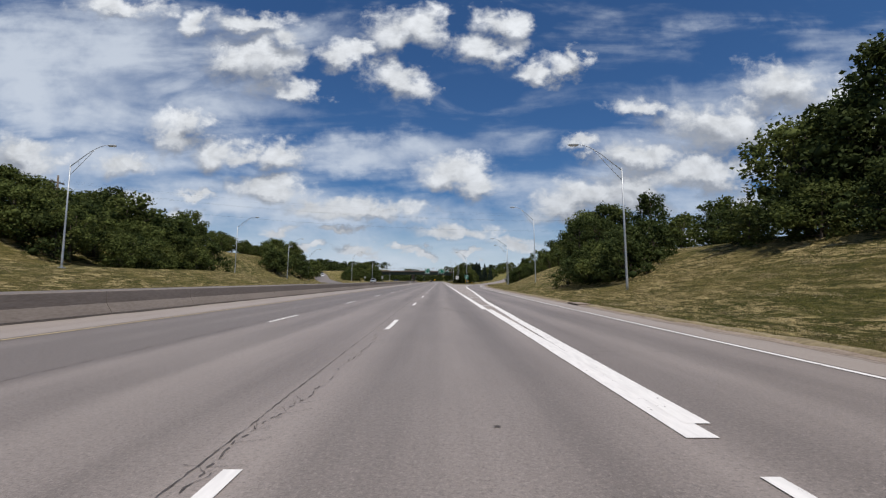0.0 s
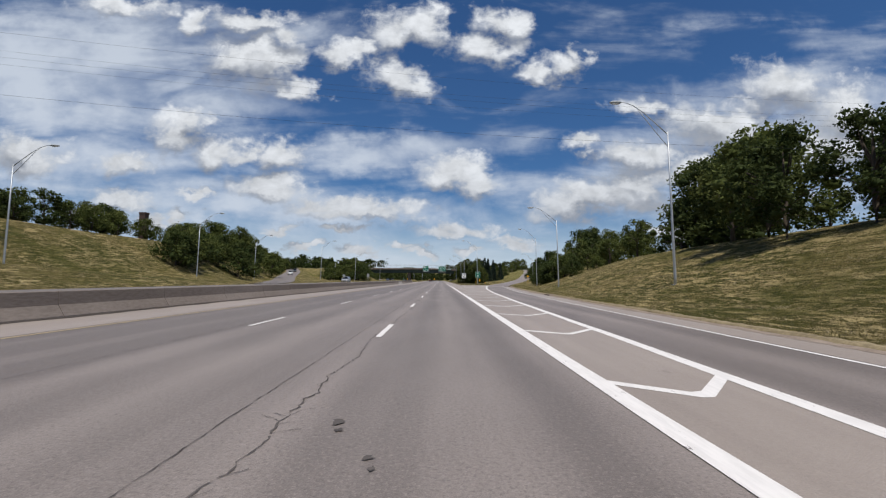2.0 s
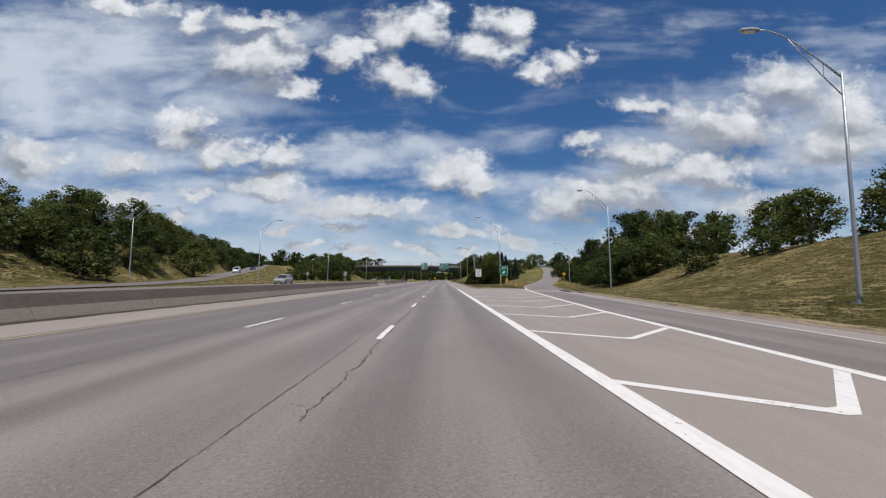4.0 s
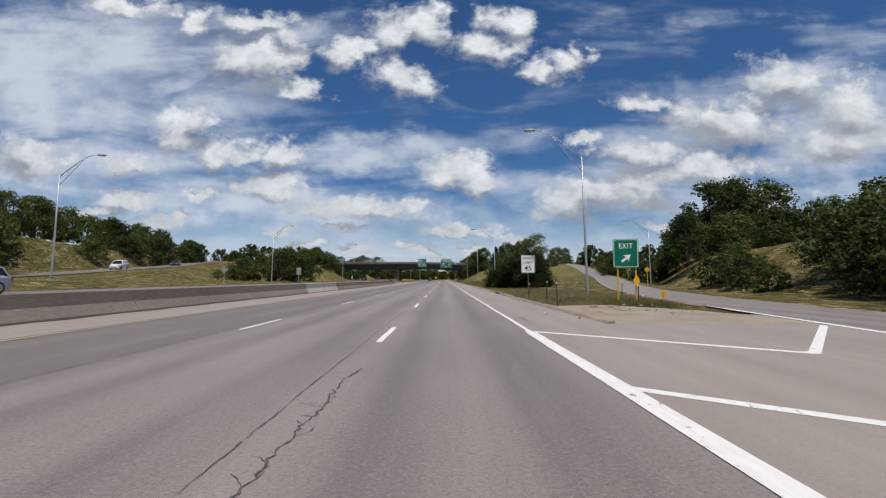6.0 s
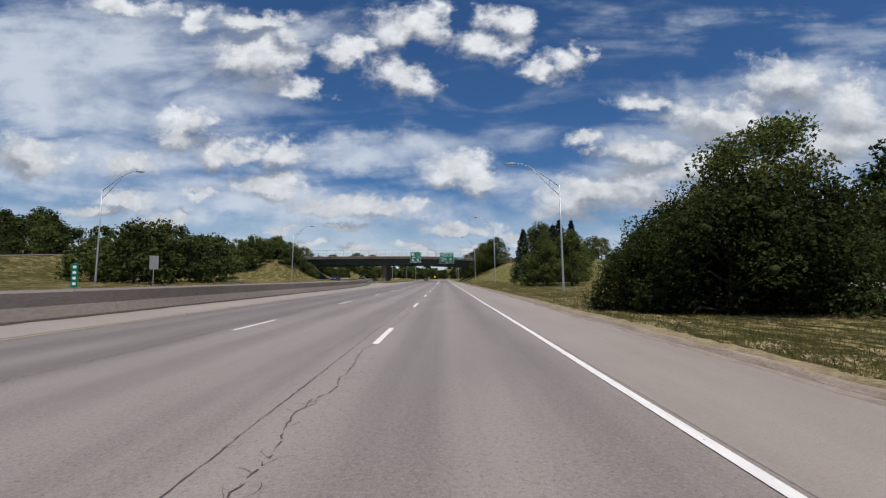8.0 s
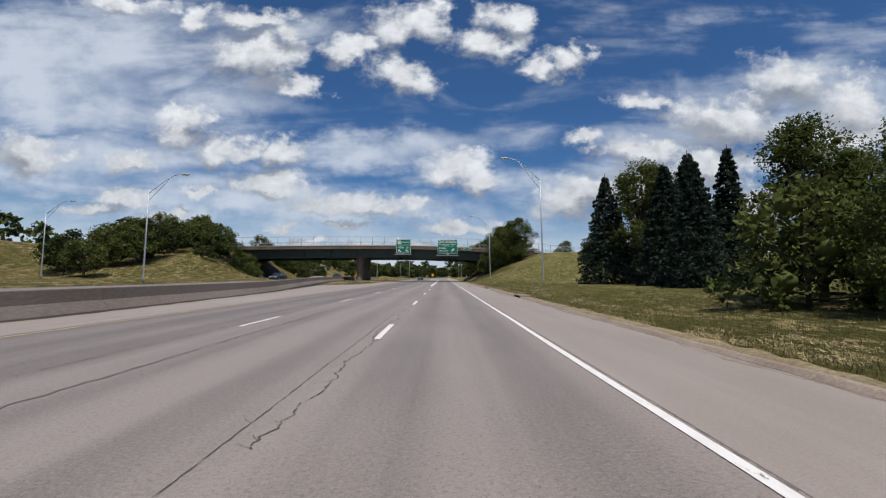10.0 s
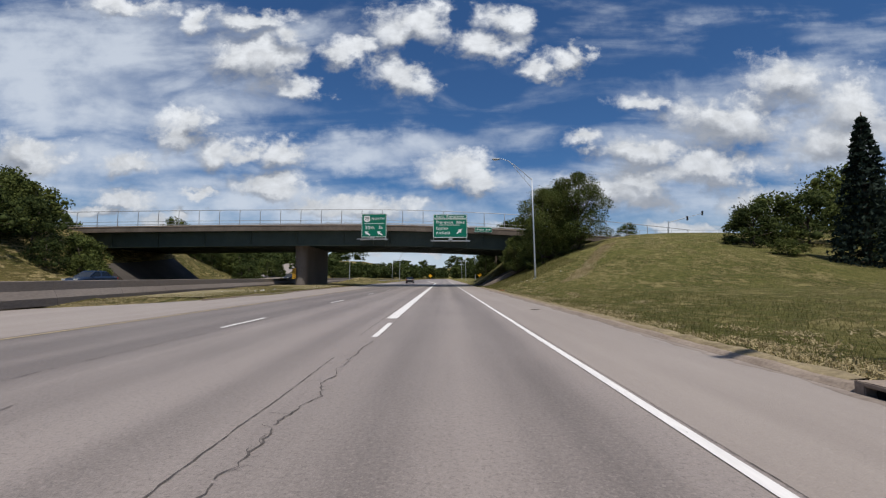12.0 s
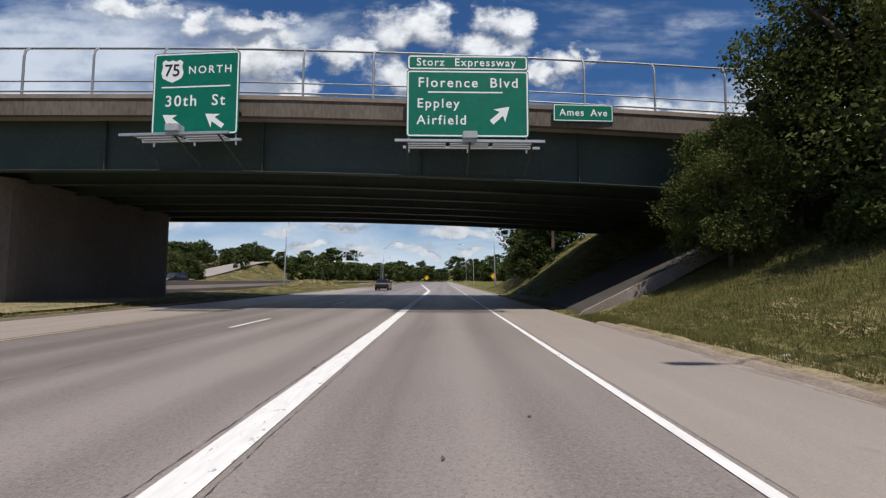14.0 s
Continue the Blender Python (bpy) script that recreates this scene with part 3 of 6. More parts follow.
tagged(strip_mesh([(y, 0, (left_edge(y), -5, right_edge(y))) for y in ys], asphalt, "road"), "grey worn asphalt motorway carriageway", "road", kind="structure")
tagged(strip_mesh([(y, 0, (LANE_R + 0.12, right_edge(y))) for y in np.arange(150, 700, 4.0)], shoulder_stone, "shoulder", 0.004), "pale concrete hard shoulder beside the kerb", "road", kind="structure")
tagged(strip_mesh([(y, 0, (LANE_R + 0.05, gore_x(y) - 0.02)) for y in np.arange(12, 166, 3.0)], shoulder_stone, "gore_pavement", 0.006), "pale pavement wedge between motorway and exit", "road", kind="structure")
tagged(strip_mesh([(y, 0, (edge_x(y) - 1.15, edge_x(y))) for y in np.arange(-60, 172, 4.0)], shoulder_stone, "ramp_shoulder", 0.004), "pale narrow strip along the exit lane kerb", "road", kind="structure")
tagged(strip_mesh([(y, 0, (left_edge(y), YELLOW - 0.25)) for y in np.arange(-60, 420, 5.0)], shoulder_stone, "left_shoulder", 0.004), "pale concrete shoulder along the median barrier", "road", kind="structure")
tagged(strip_mesh([(y, ramp_z(y), (gore_x(y), edge_x(y))) for y in np.arange(160, 375, 4.0)], asphalt, "exit_ramp", 0.008), "asphalt exit road climbing the grassy hill", "road", kind="structure")
tagged(strip_mesh([(y, 0.5, (min(-29, bar_x(y) - 13), bar_x(y) - 0.5)) for y in np.arange(-60, 700, 6.0)], asphalt, "opposite_road"), "oncoming carriageway behind the barrier", "road", kind="structure")
tagged(strip_mesh([(y, float(np.interp(y, OFF_Y, OFF_Z)), (float(np.interp(y, OFF_Y, OFF_X)) - 3.4, float(np.interp(y, OFF_Y, OFF_X)) + 3.4)) for y in np.arange(124, 380, 5.0)],
                  asphalt, "slip_road", 0.03), "grey slip road climbing away over the bank", "road", kind="structure")
tagged(strip_mesh([(y, float(np.interp(y, (163, 166), (-0.01, 0.06))), (KERB_X + 0.2, float(np.interp(y, (163, 168, 173), (gore_x(163), 10.5, 7.5))))) for y in np.arange(163, 174, 1.0)],
                  soil, "dirt_apron", 0.02), "bare dry soil behind the kerb nose", "soil", kind="structure")


# ---- road markings ----
def marking(xa, y0, y1, w, mat, label="white painted lane line", step=8.0, lift=0.0092, ragged=0.012):
    """A painted line along x = xa(y), with slightly worn edges."""
    n = max(2, int((y1 - y0) / step) + 1)
    rows = []
    for y in np.linspace(y0, y1, n):
        j = random.uniform(-ragged, ragged)
        x = xa(y) if callable(xa) else xa
        rows.append((float(y), ramp_z(y) if x > 9 and y > 160 else 0, (x - w / 2 + j, x + w / 2 + j)))
    return tagged(strip_mesh(rows, mat, "lane_marking", lift), label, "road marking", "lane lines", "structure")


y = 3.4 - 12.19 * 3
while y < 420:
    if y < 298:
        late = float(np.interp(y, (3.4, 16, 28, 60), (0.0, 0.4, 0.65, 0.0)))
        marking(LANE_L, y - 3.05 + late, y + late, 0.14, line_white, step=0.8)
    marking(LANE_L2 if y < 300 else LANE_L2 - 0.5, y - 3.05 + 2.4, y + 2.4, 0.12, line_white, step=0.8)
    y += 12.19
for y0 in (-8.9, -3.05 - 17.8):
    marking(2.6, y0, y0 + 6.5, 0.16, line_white, step=0.8)
marking(2.36, 0.3, 3.3, 0.15, line_white, step=0.8)
marking(lambda y: LANE_R + 0.16, 4.1, 22, 0.30, line_white, "wide white gore line", 1.5)
marking(LANE_R, 22, 161, 0.28, line_white, "wide white gore line", 3)
marking(LANE_R - 0.01, 161, 620, 0.125, line_white, "white edge line", 4)
marking(gore_x, 4.5, 170, 0.26, line_white, "wide white gore line", 2, 0.0112)
marking(gore_x, 170, 372, 0.14, line_worn, "white edge line", 4)
marking(lambda y: edge_x(y) - 1.3, -60, 160, 0.12, line_white, "white edge line", 4)
marking(YELLOW, -60, 420, 0.12, line_yellow, "faded yellow edge line", 5)
marking(lambda y: -1.74 - max(0.0, y - 400) * 0.06, 310.3, 480, 0.36, line_white, "wide white dividing line", 2.5)
marking(-1.6, 305.6, 308.8, 0.14, line_white, step=0.8)


def chevron(y):
    """A bent gore stripe between the two white lines."""
    a, b = LANE_R + 0.1, gore_x(y) - 0.1
    m = a + (b - a) * 0.5
    bm = bmesh.new()
    low = y - 0.74 * (m - a)
    pts = [(a, y, 0.27), (m - 0.04, low, 0.27), (m + 0.12, low + 0.02, 0.30), (b, low + 1.12 * (b - m), 0.30)]
    vs = [(bm.verts.new((px, py, 0.0102)), bm.verts.new((px, py + w, 0.0102))) for px, py, w in pts]
    for p, q in zip(vs, vs[1:]):
        bm.faces.new((p[0], q[0], q[1], p[1]))
    return tagged(part("gore_stripe", bm, line_white), "white painted chevron stripe in the gore", "road marking", "gore stripes", "structure")


for y in [25.3 + 6.155 * i for i in range(23)]:
    chevron(y + float(np.interp(y, (45, 62, 85, 110, 140), (0.0, 0.55, 0.6, 0.3, 0.0))))


def crack(xa, y0, y1, w, jitter, step, lift=0.0078, mat=crack_dark, gaps=0.0, branch=0.0, name="road_crack", label="dark cracked joint in the asphalt"):
    """A wandering crack along the road; branch: the share of steps that throw off a side crack."""
    bm = bmesh.new()
    prev, off = None, 0.0
    for y in np.arange(y0, y1, step):
        off = off * 0.93 + random.uniform(-jitter, jitter)
        x = (xa(y) if callable(xa) else xa) + off + random.uniform(-0.45, 0.45) * w
        ww = w * random.uniform(0.1, 1.2)
        row = (bm.verts.new((x - ww / 2, y, lift)), bm.verts.new((x + ww / 2, y, lift)))
        if prev and random.random() >= gaps:
            bm.faces.new((prev[0], prev[1], row[1], row[0]))
        if branch and random.random() < branch:
            bx, by, turn = x, float(y), random.choice((-1, 1)) * random.uniform(0.4, 1.4)
            last = None
            for i in range(random.randint(3, 7)):
                v = w * random.uniform(0.05, 0.2)
                pair = (bm.verts.new((bx - v * math.cos(turn), by + v * math.sin(turn), lift + 0.0004)), bm.verts.new((bx + v * math.cos(turn), by - v * math.sin(turn), lift + 0.0004)))
                if last:
                    bm.faces.new((last[0], last[1], pair[1], pair[0]))
                last = pair
                turn += random.uniform(-0.5, 0.5)
                bx, by = bx + 0.055 * math.sin(turn), by + 0.055 * math.cos(turn)
        prev = row
    return tagged(part(name, bm, mat), label, "road crack", "road cracks", "structure")


def joint_x(y):
    """The paved joint beside the lane line."""
    return float(np.interp(y, (-10, 5, 30, 55, 85, 120, 153, 202, 262, 310), (-1.78, -1.8, -1.95, -2.1, -2.04, -1.9, -1.8, -1.86, -1.84, -1.9)))


def split_x(y):
    """The broken line of cracks between joint and lane."""
    return float(np.interp(y, (40, 60, 80, 110, 140, 160, 200, 255, 275, 310), (-1.62, -1.52, -1.46, -1.42, -1.38, -1.42, -1.48, -1.6, -1.62, -1.5)))


crack(joint_x, -10, 303, 0.016, 0.004, 0.08, gaps=0.02, branch=0.02)
crack(split_x, 52, 84, 0.025, 0.03, 0.07, gaps=0.04, branch=0.12)
crack(split_x, 104, 156, 0.027, 0.03, 0.07, gaps=0.04, branch=0.12)
crack(split_x, 198, 222, 0.018, 0.035, 0.07, gaps=0.1, branch=0.2)
crack(split_x, 250, 305, 0.022, 0.035, 0.07, gaps=0.02, branch=0.16)
crack(lambda y: split_x(y) + 0.16, 256, 285, 0.014, 0.04, 0.07, gaps=0.12, branch=0.2)
crack(lambda y: split_x(y) + 0.1, 76, 82, 0.02, 0.05, 0.06, gaps=0.2, branch=0.5)
crack(-1.62, -6, 12, 0.02, 0.035, 0.08, gaps=0.4, branch=0.3)
crack(LANE_L2 - 0.3, -10, 360, 0.018, 0.008, 0.15, gaps=0.15)
crack(LANE_L2 + 0.95, 250, 300, 0.06, 0.012, 0.15, gaps=0.03, mat=stain_dark)
crack(LANE_R + 0.42, 158, 200, 0.010, 0.006, 0.1, gaps=0.1)
crack(LANE_R + 0.1, 225, 300, 0.007, 0.004, 0.08, gaps=0.15)
crack(-2.0, 306, 356, 0.016, 0.004, 0.08, gaps=0.05, mat=crack_dark)
crack(-1.5, 306, 356, 0.010, 0.004, 0.08, gaps=0.2, mat=crack_dark)


def cross_crack(y, x0, x1, w):
    bm = bmesh.new()
    prev, off = None, 0.0
    for x in np.arange(x0, x1, 0.25):
        off = off * 0.9 + random.uniform(-0.03, 0.03)
        ww = w * random.uniform(0.3, 1.3)
        row = (bm.verts.new((x, y + off - ww / 2, 0.010)), bm.verts.new((x, y + off + ww / 2, 0.010)))
        if prev:
            bm.faces.new((prev[0], row[0], row[1], prev[1]))
        prev = row
    return tagged(part("road_crack", bm, crack_dark), "thin crack across the asphalt lane", "road crack", "road cracks", "structure")


for y, x0, x1 in ((9, 2.9, 5.3), (42.5, -2.2, -0.4), (44, 2.6, 5.0), (75.5, 3.6, 6.4), (168, -1.8, 0.4), (170, 2.9, 5), (191, -2.4, 0), (276.5, -1.9, 0.2), (277.5, 2.6, 4.9)):
    cross_crack(y, x0, x1, 0.009)


for y, x0, x1, w in ((324.6, -1.45, 0.1, 0.05), (327.2, -2.6, -1.95, 0.02), (8.6, 2.5, 4.0, 0.012)):
    cross_crack(y, x0, x1, w)


def smear(x, y, w, l, seed):
    """A dark ragged patch of tyre rubber and oil."""
    r = random.Random(seed)
    bm = bmesh.new()
    ring = [bm.verts.new((x + w / 2 * math.cos(a) * r.uniform(0.35, 1.15), y + l / 2 * math.sin(a) * r.uniform(0.35, 1.15), 0.0118)) for a in np.arange(12) * math.pi / 6]
    bm.faces.new(ring)
    return tagged(part("road_stain", bm, crack_dark), "dark oily stain on the asphalt", "road stain", "road stains", "structure")


for i, (x, y, w, l) in enumerate(((-0.99, 54.8, 0.13, 0.22), (-0.93, 54.55, 0.1, 0.12), (-0.56, 53.9, 0.11, 0.14), (-0.5, 53.7, 0.07, 0.1), (-1.12, 30.0, 0.2, 0.14), (-4.4, 4.3, 0.16, 0.12), (0.55, 4.4, 0.08, 0.06), (-2.6, 165, 0.06, 0.2), (0.75, 164.9, 0.05, 0.05), (1.3, 164.1, 0.10, 0.08), (1.85, 164.0, 0.09, 0.07), (2.05, 165.8, 0.06, 0.06),
                                  (-4.8, 189.0, 0.08, 0.12), (0.9, 190.3, 0.05, 0.06), (-2.0, 350.4, 0.12, 0.12), (0.02, 346.8, 0.04, 0.12), (0.9, 347.9, 0.06, 0.06))):
    smear(x, y, w, l, i)
for i in range(7):
    smear(2.2 + random.gauss(0, 0.07), 41.2 + random.gauss(0, 0.28), random.uniform(0.03, 0.07), random.uniform(0.05, 0.2), 300 + i)
for i in range(60):
    smear(2.64 + random.gauss(0, 0.07) + 0.05 * i / 60, 163.4 + 2.0 * i / 60, 0.018, random.uniform(0.06, 0.16), 100 + i)


def skid():
    """A dark, crooked tyre mark over the lane."""
    bm = bmesh.new()
    prev = None
    for i in range(90):
        u = i / 89
        x, y, w = 1.05 - 3.2 * u + 0.03 * math.sin(i * 0.9), 19.6 + 11.4 * u, 0.07 * random.uniform(0.3, 1.2)
        row = (bm.verts.new((x - w / 2, y, 0.009)), bm.verts.new((x + w / 2, y, 0.009)))
        if prev and not 38 < i < 46:
            bm.faces.new((prev[0], prev[1], row[1], row[0]))
        prev = row
    return tagged(part("tyre_mark", bm, stain_dark), "dark crooked tyre mark across the lane", "road stain", "road stains", "structure")


skid()


# ---- kerbs, inlets ----
def kerb(xa, y0, y1, step=0.8, high=0.085):
    """A concrete kerb with a sloped, chipped face."""
    bm = bmesh.new()
    rings = []
    for y in np.linspace(y0, y1, max(2, int((y1 - y0) / step) + 1)):
        x = xa(y) if callable(xa) else xa
        j, h = random.uniform(-0.025, 0.025), high + random.uniform(-0.025, 0.015)
        rings.append([(x - 0.02 + j, y, -0.1), (x + j, y, 0.01), (x + 0.09 + j, y, h - 0.012), (x + 0.14 + j * 0.5, y, h), (x + 0.26, y, h), (x + 0.3, y, -0.1)])
    return tagged(part("kerb", loft(rings, bm), kerb_stone), "weathered concrete kerb at the grass edge", "kerb", "kerbs", "structure")


def inlet(x, y, length, cover, z=0.0):
    """A storm drain opening in the kerb under a concrete lid."""
    d = thing("storm_drain", pose(x, y, z), "kerb storm drain with a dark slot under a concrete lid", "drain", "storm drains")
    part("lid", box(0.0, 0, 0.10, 0.75, length, 0.16, 0.015), kerb_stone, d)
    # solid near-black block, the shade inside the opening put into its colour
    part("slot", box(0.12, 0.05, -0.08, 0.7, length - 0.05, 0.095), slot_shade, d)
    part("end_block", box(0.0, -0.12, -0.08, 0.75, 0.02, 0.155, 0.01), kerb_stone, d)
    part("end_block", box(0.0, length - 0.02, -0.08, 0.75, length + 0.12, 0.155, 0.01), kerb_stone, d)
    if cover:
        bm = bmesh.new()
        bmesh.ops.create_cone(bm, cap_ends=True, segments=28, radius1=0.3, radius2=0.29, depth=0.02, matrix=Matrix.Translation((0.95, length * 0.45, 0.15)))
        part("cover", bm, rust, d, "rusty round iron cover")
    return d


INLETS = ((KERB_X, 190.7, 2.7, False), (KERB_X, 276.0, 2.2, True), (KERB_X, 298.3, 2.1, False))
start = 163.0
for x, y, l, c in INLETS:
    kerb(KERB_X, start, y - 0.12)
    inlet(x, y, l, c)
    start = y + l + 0.12
kerb(KERB_X, start, 358)
kerb(KERB_X, 384, 700, 8)
start = -60.0
for y in (26.0, 92.0, 147.0):
    kerb(edge_x, start, y - 0.12, 0.8, 0.055)
    inlet(edge_x(y + 1), y, 2.0, False, -0.055)
    start = y + 2.12
kerb(edge_x, start, 200, 0.8, 0.055)
kerb(lambda y: gore_x(y) - 0.3, 172, 260)
kerb(lambda y: -14.45, 322, 400)


def straw_strip(xa, y0, y1):
    """Dry cut grass lying in a ragged strip behind a kerb."""
    rows = []
    for y in np.arange(y0, y1, 0.35):
        x = xa(y) if callable(xa) else xa
        w = 0.28 + 0.3 * (0.5 + 0.5 * math.sin(y * 0.37)) * random.uniform(0.2, 1.2)
        z = max(0.10, float(ground_z(x + 0.5, y)) + 0.03)
        rows.append([(x + 0.15 + random.uniform(-0.04, 0.04), y, 0.04), (x + 0.23 + random.uniform(-0.05, 0.03), y, z - 0.005), (x + 0.28 + w * 0.5, y, z + random.uniform(0, 0.04)), (x + 0.3 + w, y, z - 0.08)])
    bm = bmesh.new()
    vs = [[bm.verts.new(p) for p in r] for r in rows]
    for a, b in zip(vs, vs[1:]):
        for i in range(3):
            bm.faces.new((a[i], a[i + 1], b[i + 1], b[i]))
    return tagged(part("straw", bm, straw, smooth=True), "dry straw lying along the kerb", "straw", kind="structure")


def gutter_silt(xa, y0, y1, deep):
    """Brown silt washed against a kerb, with a ragged edge."""
    rows, w = [], 0.3
    for y in np.arange(y0, y1, 0.13):
        w = min(1.0, max(0.06, w + random.uniform(-0.09, 0.09))) * 0.97 + 0.008
        x = xa(y) if callable(xa) else xa
        rows.append((float(y), 0.0, (x - w * deep, x + 0.012)))
    return tagged(strip_mesh(rows, silt, "gutter_silt", 0.0062), "brown silt washed along the kerb", "dirt", kind="structure")


gutter_silt(KERB_X, 166, 358, 0.6), gutter_silt(edge_x, -40, 160, 0.6)
straw_strip(KERB_X, 184, 190.4), straw_strip(KERB_X, 193.8, 275.6), straw_strip(KERB_X, 278.6, 297.9), straw_strip(KERB_X, 300.8, 357)
straw_strip(edge_x, -20, 25.5), straw_strip(edge_x, 28.5, 91.5), straw_strip(edge_x, 94.4, 146.5)


tagged(strip_mesh([(float(y), float(ground_z(-17.5, y)) + 0.035, (bar_x(y) + 0.5, -15.7 + 0.25 * math.sin(y * 0.8))) for y in np.arange(324, 372, 1.0)], median_turf, "dry_median"),
       "dry trampled grass and dirt on the median", "dirt", kind="structure")


# ---- median barrier ----
def barrier_piece(y0, y1, mat):
    prof = [(0.40, -0.05), (0.39, 0.06), (0.17, 0.44), (0.14, 0.89), (0.11, 0.91), (-0.11, 0.91), (-0.14, 0.89), (-0.17, 0.44), (-0.39, 0.06), (-0.40, -0.05)]
    rings = []
    for y in np.linspace(y0 + 0.012, y1 - 0.012, 3):
        x, j = bar_x(y), random.uniform(-0.006, 0.006)
        z = 0.30 * float(smooth01(275, 320, y))
        rings.append([(x + a + j, y, b + (0 if b < 0 else z)) for a, b in prof])
    return part("panel", loft(rings), mat, BARRIER)


BARRIER = tagged(new("median_barrier"), "long stained concrete median barrier beside the road", "barrier", kind="structure")
y = -60.0
while y < 462:
    barrier_piece(y, y + 6.0, barrier_clean if 192 <= y < 204 else barrier_stone)
    y += 6.0
tagged(strip_mesh([(y, 0, (bar_x(y) + 0.36, bar_x(y) + 0.58 + random.uniform(-0.1, 0.16))) for y in np.arange(-60, 318, 1.0)], gutter_dark, "gutter_dirt", 0.012),
       "dark dirt lying along the foot of the barrier", "dirt", kind="structure")


# ---- bridge ----
def bridge():
    b = thing("bridge", pose(0, BRIDGE_Y, 0), "road bridge with dark green steel girders, concrete deck and steel railing", "bridge")
    D = BRIDGE_END - BRIDGE_Y
    x0, x1 = -60.0, 31.0
    zb = 6.2                                    # underside of the girders

    def sag(x):                                  # the deck falls a little towards its east end
        return -0.0011 * (x + 10) ** 2 - 0.014 * (x + 10) if x > -10 else -0.0002 * (x + 10) ** 2
    xs = [x0 + (x1 - x0) * i / 22 for i in range(23)]

    def beam(y0, y1, za, zt, name, mat):
        part(name, loft([[(x, y0, za + sag(x)), (x, y1, za + sag(x)), (x, y1, zt + sag(x)), (x, y0, zt + sag(x))] for x in xs]), mat, b)
    beam(-0.15, D + 0.15, 8.45, 9.1, "deck", concrete)
    beam(-0.45, -0.15, 8.4, 9.12, "fascia", fascia_stone)
    beam(-0.5, -0.1, 9.124, 9.3, "coping", kerb_stone)
    beam(D + 0.15, D + 0.45, 8.4, 9.12, "fascia", fascia_stone)
    beam(D + 0.1, D + 0.5, 9.124, 9.3, "coping", concrete)
    for y in np.linspace(0.45, D - 0.45, 7):
        beam(y - 0.02, y + 0.02, zb, 8.445, "girder", girder_paint)
        beam(y - 0.22, y + 0.22, zb - 0.04, zb, "flange", girder_paint)
    for x in np.arange(x0 + 3, x1, 7.0):
        part("stiffener", box(x - 0.02, 0.26, zb + 0.02 + sag(x), x + 0.02, 0.43, 8.42 + sag(x)), girder_paint, b)
        part("cross_frame", box(x - 0.05, 0.5, 6.9 + sag(x), x + 0.05, D - 0.5, 7.15 + sag(x)), girder_paint, b)
    # wall pier with a rounded nose
    ring = []
    for i in range(9):
        a = math.pi * (1 + i / 8)
        ring.append((0.95 * math.cos(a), 3.0 + 0.95 * math.sin(a)))
    for i in range(9):
        a = math.pi * i / 8
        ring.append((0.95 * math.cos(a), D - 3.4 + 0.95 * math.sin(a)))
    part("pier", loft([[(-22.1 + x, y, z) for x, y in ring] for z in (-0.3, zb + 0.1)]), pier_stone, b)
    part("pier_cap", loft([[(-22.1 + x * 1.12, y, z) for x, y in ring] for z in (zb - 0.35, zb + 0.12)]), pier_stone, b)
    # sloped paving under both ends, the bridge's shade put into its colour
    part("slope_paving", loft([[(5.6, y, -0.2), (6.0, y, 0.12), (18.6, y, zb + 0.2), (21, y, zb + 0.2), (21, y, -0.2)] for y in (-0.6, D + 0.6)]), paving_shade, b)
    part("slope_paving", loft([[(-45.6, y, -0.2), (-46, y, 0.35), (-54, y, zb + 0.3), (-58, y, zb + 0.3), (-58, y, -0.2)] for y in (-1.2, D + 1.2)]), paving_shade, b)
    part("paving_edge", loft([[(5.4, y, -0.2), (5.8, y, 0.16), (18.6, y, zb + 0.26), (19, y, zb + 0.2), (6.4, y, -0.2)] for y in (-0.85, -0.604)]), silt, b)
    part("abutment", box(18.4, 0.2, 5.5, 19.4, D - 0.2, 8.4, 0.02), pier_stone, b)
    part("abutment", box(-55, 0.2, 5.5, -53.8, D - 0.2, 8.4, 0.02), pier_stone, b)
    # railings with posts that lean in at the top
    for y, s in ((-0.3, 1), (D + 0.3, -1)):
        ra = [x0 - 2 + (x1 + 8 - x0) * i / 24 for i in range(25)]
        for z, dy, r, name in ((9.5, 0, 0.04, "bottom_rail"), (9.95, 0, 0.032, "middle_rail"), (11.6, 0.32, 0.05, "top_rail")):
            part(name, sweep([(x, y + dy * s, z + sag(x)) for x in ra], r, 6), rail_steel, b)
        x = x0 - 1.0
        while x < x1 + 6:
            g = sag(x)
            part("post", sweep([(x, y, 9.25 + g), (x, y, 11.05 + g), (x, y + 0.06 * s, 11.37 + g), (x, y + 0.3 * s, 11.62 + g)], [0.055, 0.05, 0.045, 0.04], 6), rail_steel, b)
            x += 3.05
    return b


bridge()


# ---- signs on the bridge ----
def arrow(w, tilt):
    """A thick arrow that points up, turned by tilt degrees clockwise."""
    pts = [(-0.11, -0.5), (0.11, -0.5), (0.11, 0.05), (0.36, 0.05 - 0.12), (0.0, 0.5), (-0.36, 0.05 - 0.12), (-0.11, 0.05)]
    c, s = math.cos(radians(tilt)), math.sin(radians(tilt))
    return [(w * (x * c + z * s), w * (-x * s + z * c)) for x, z in pts]


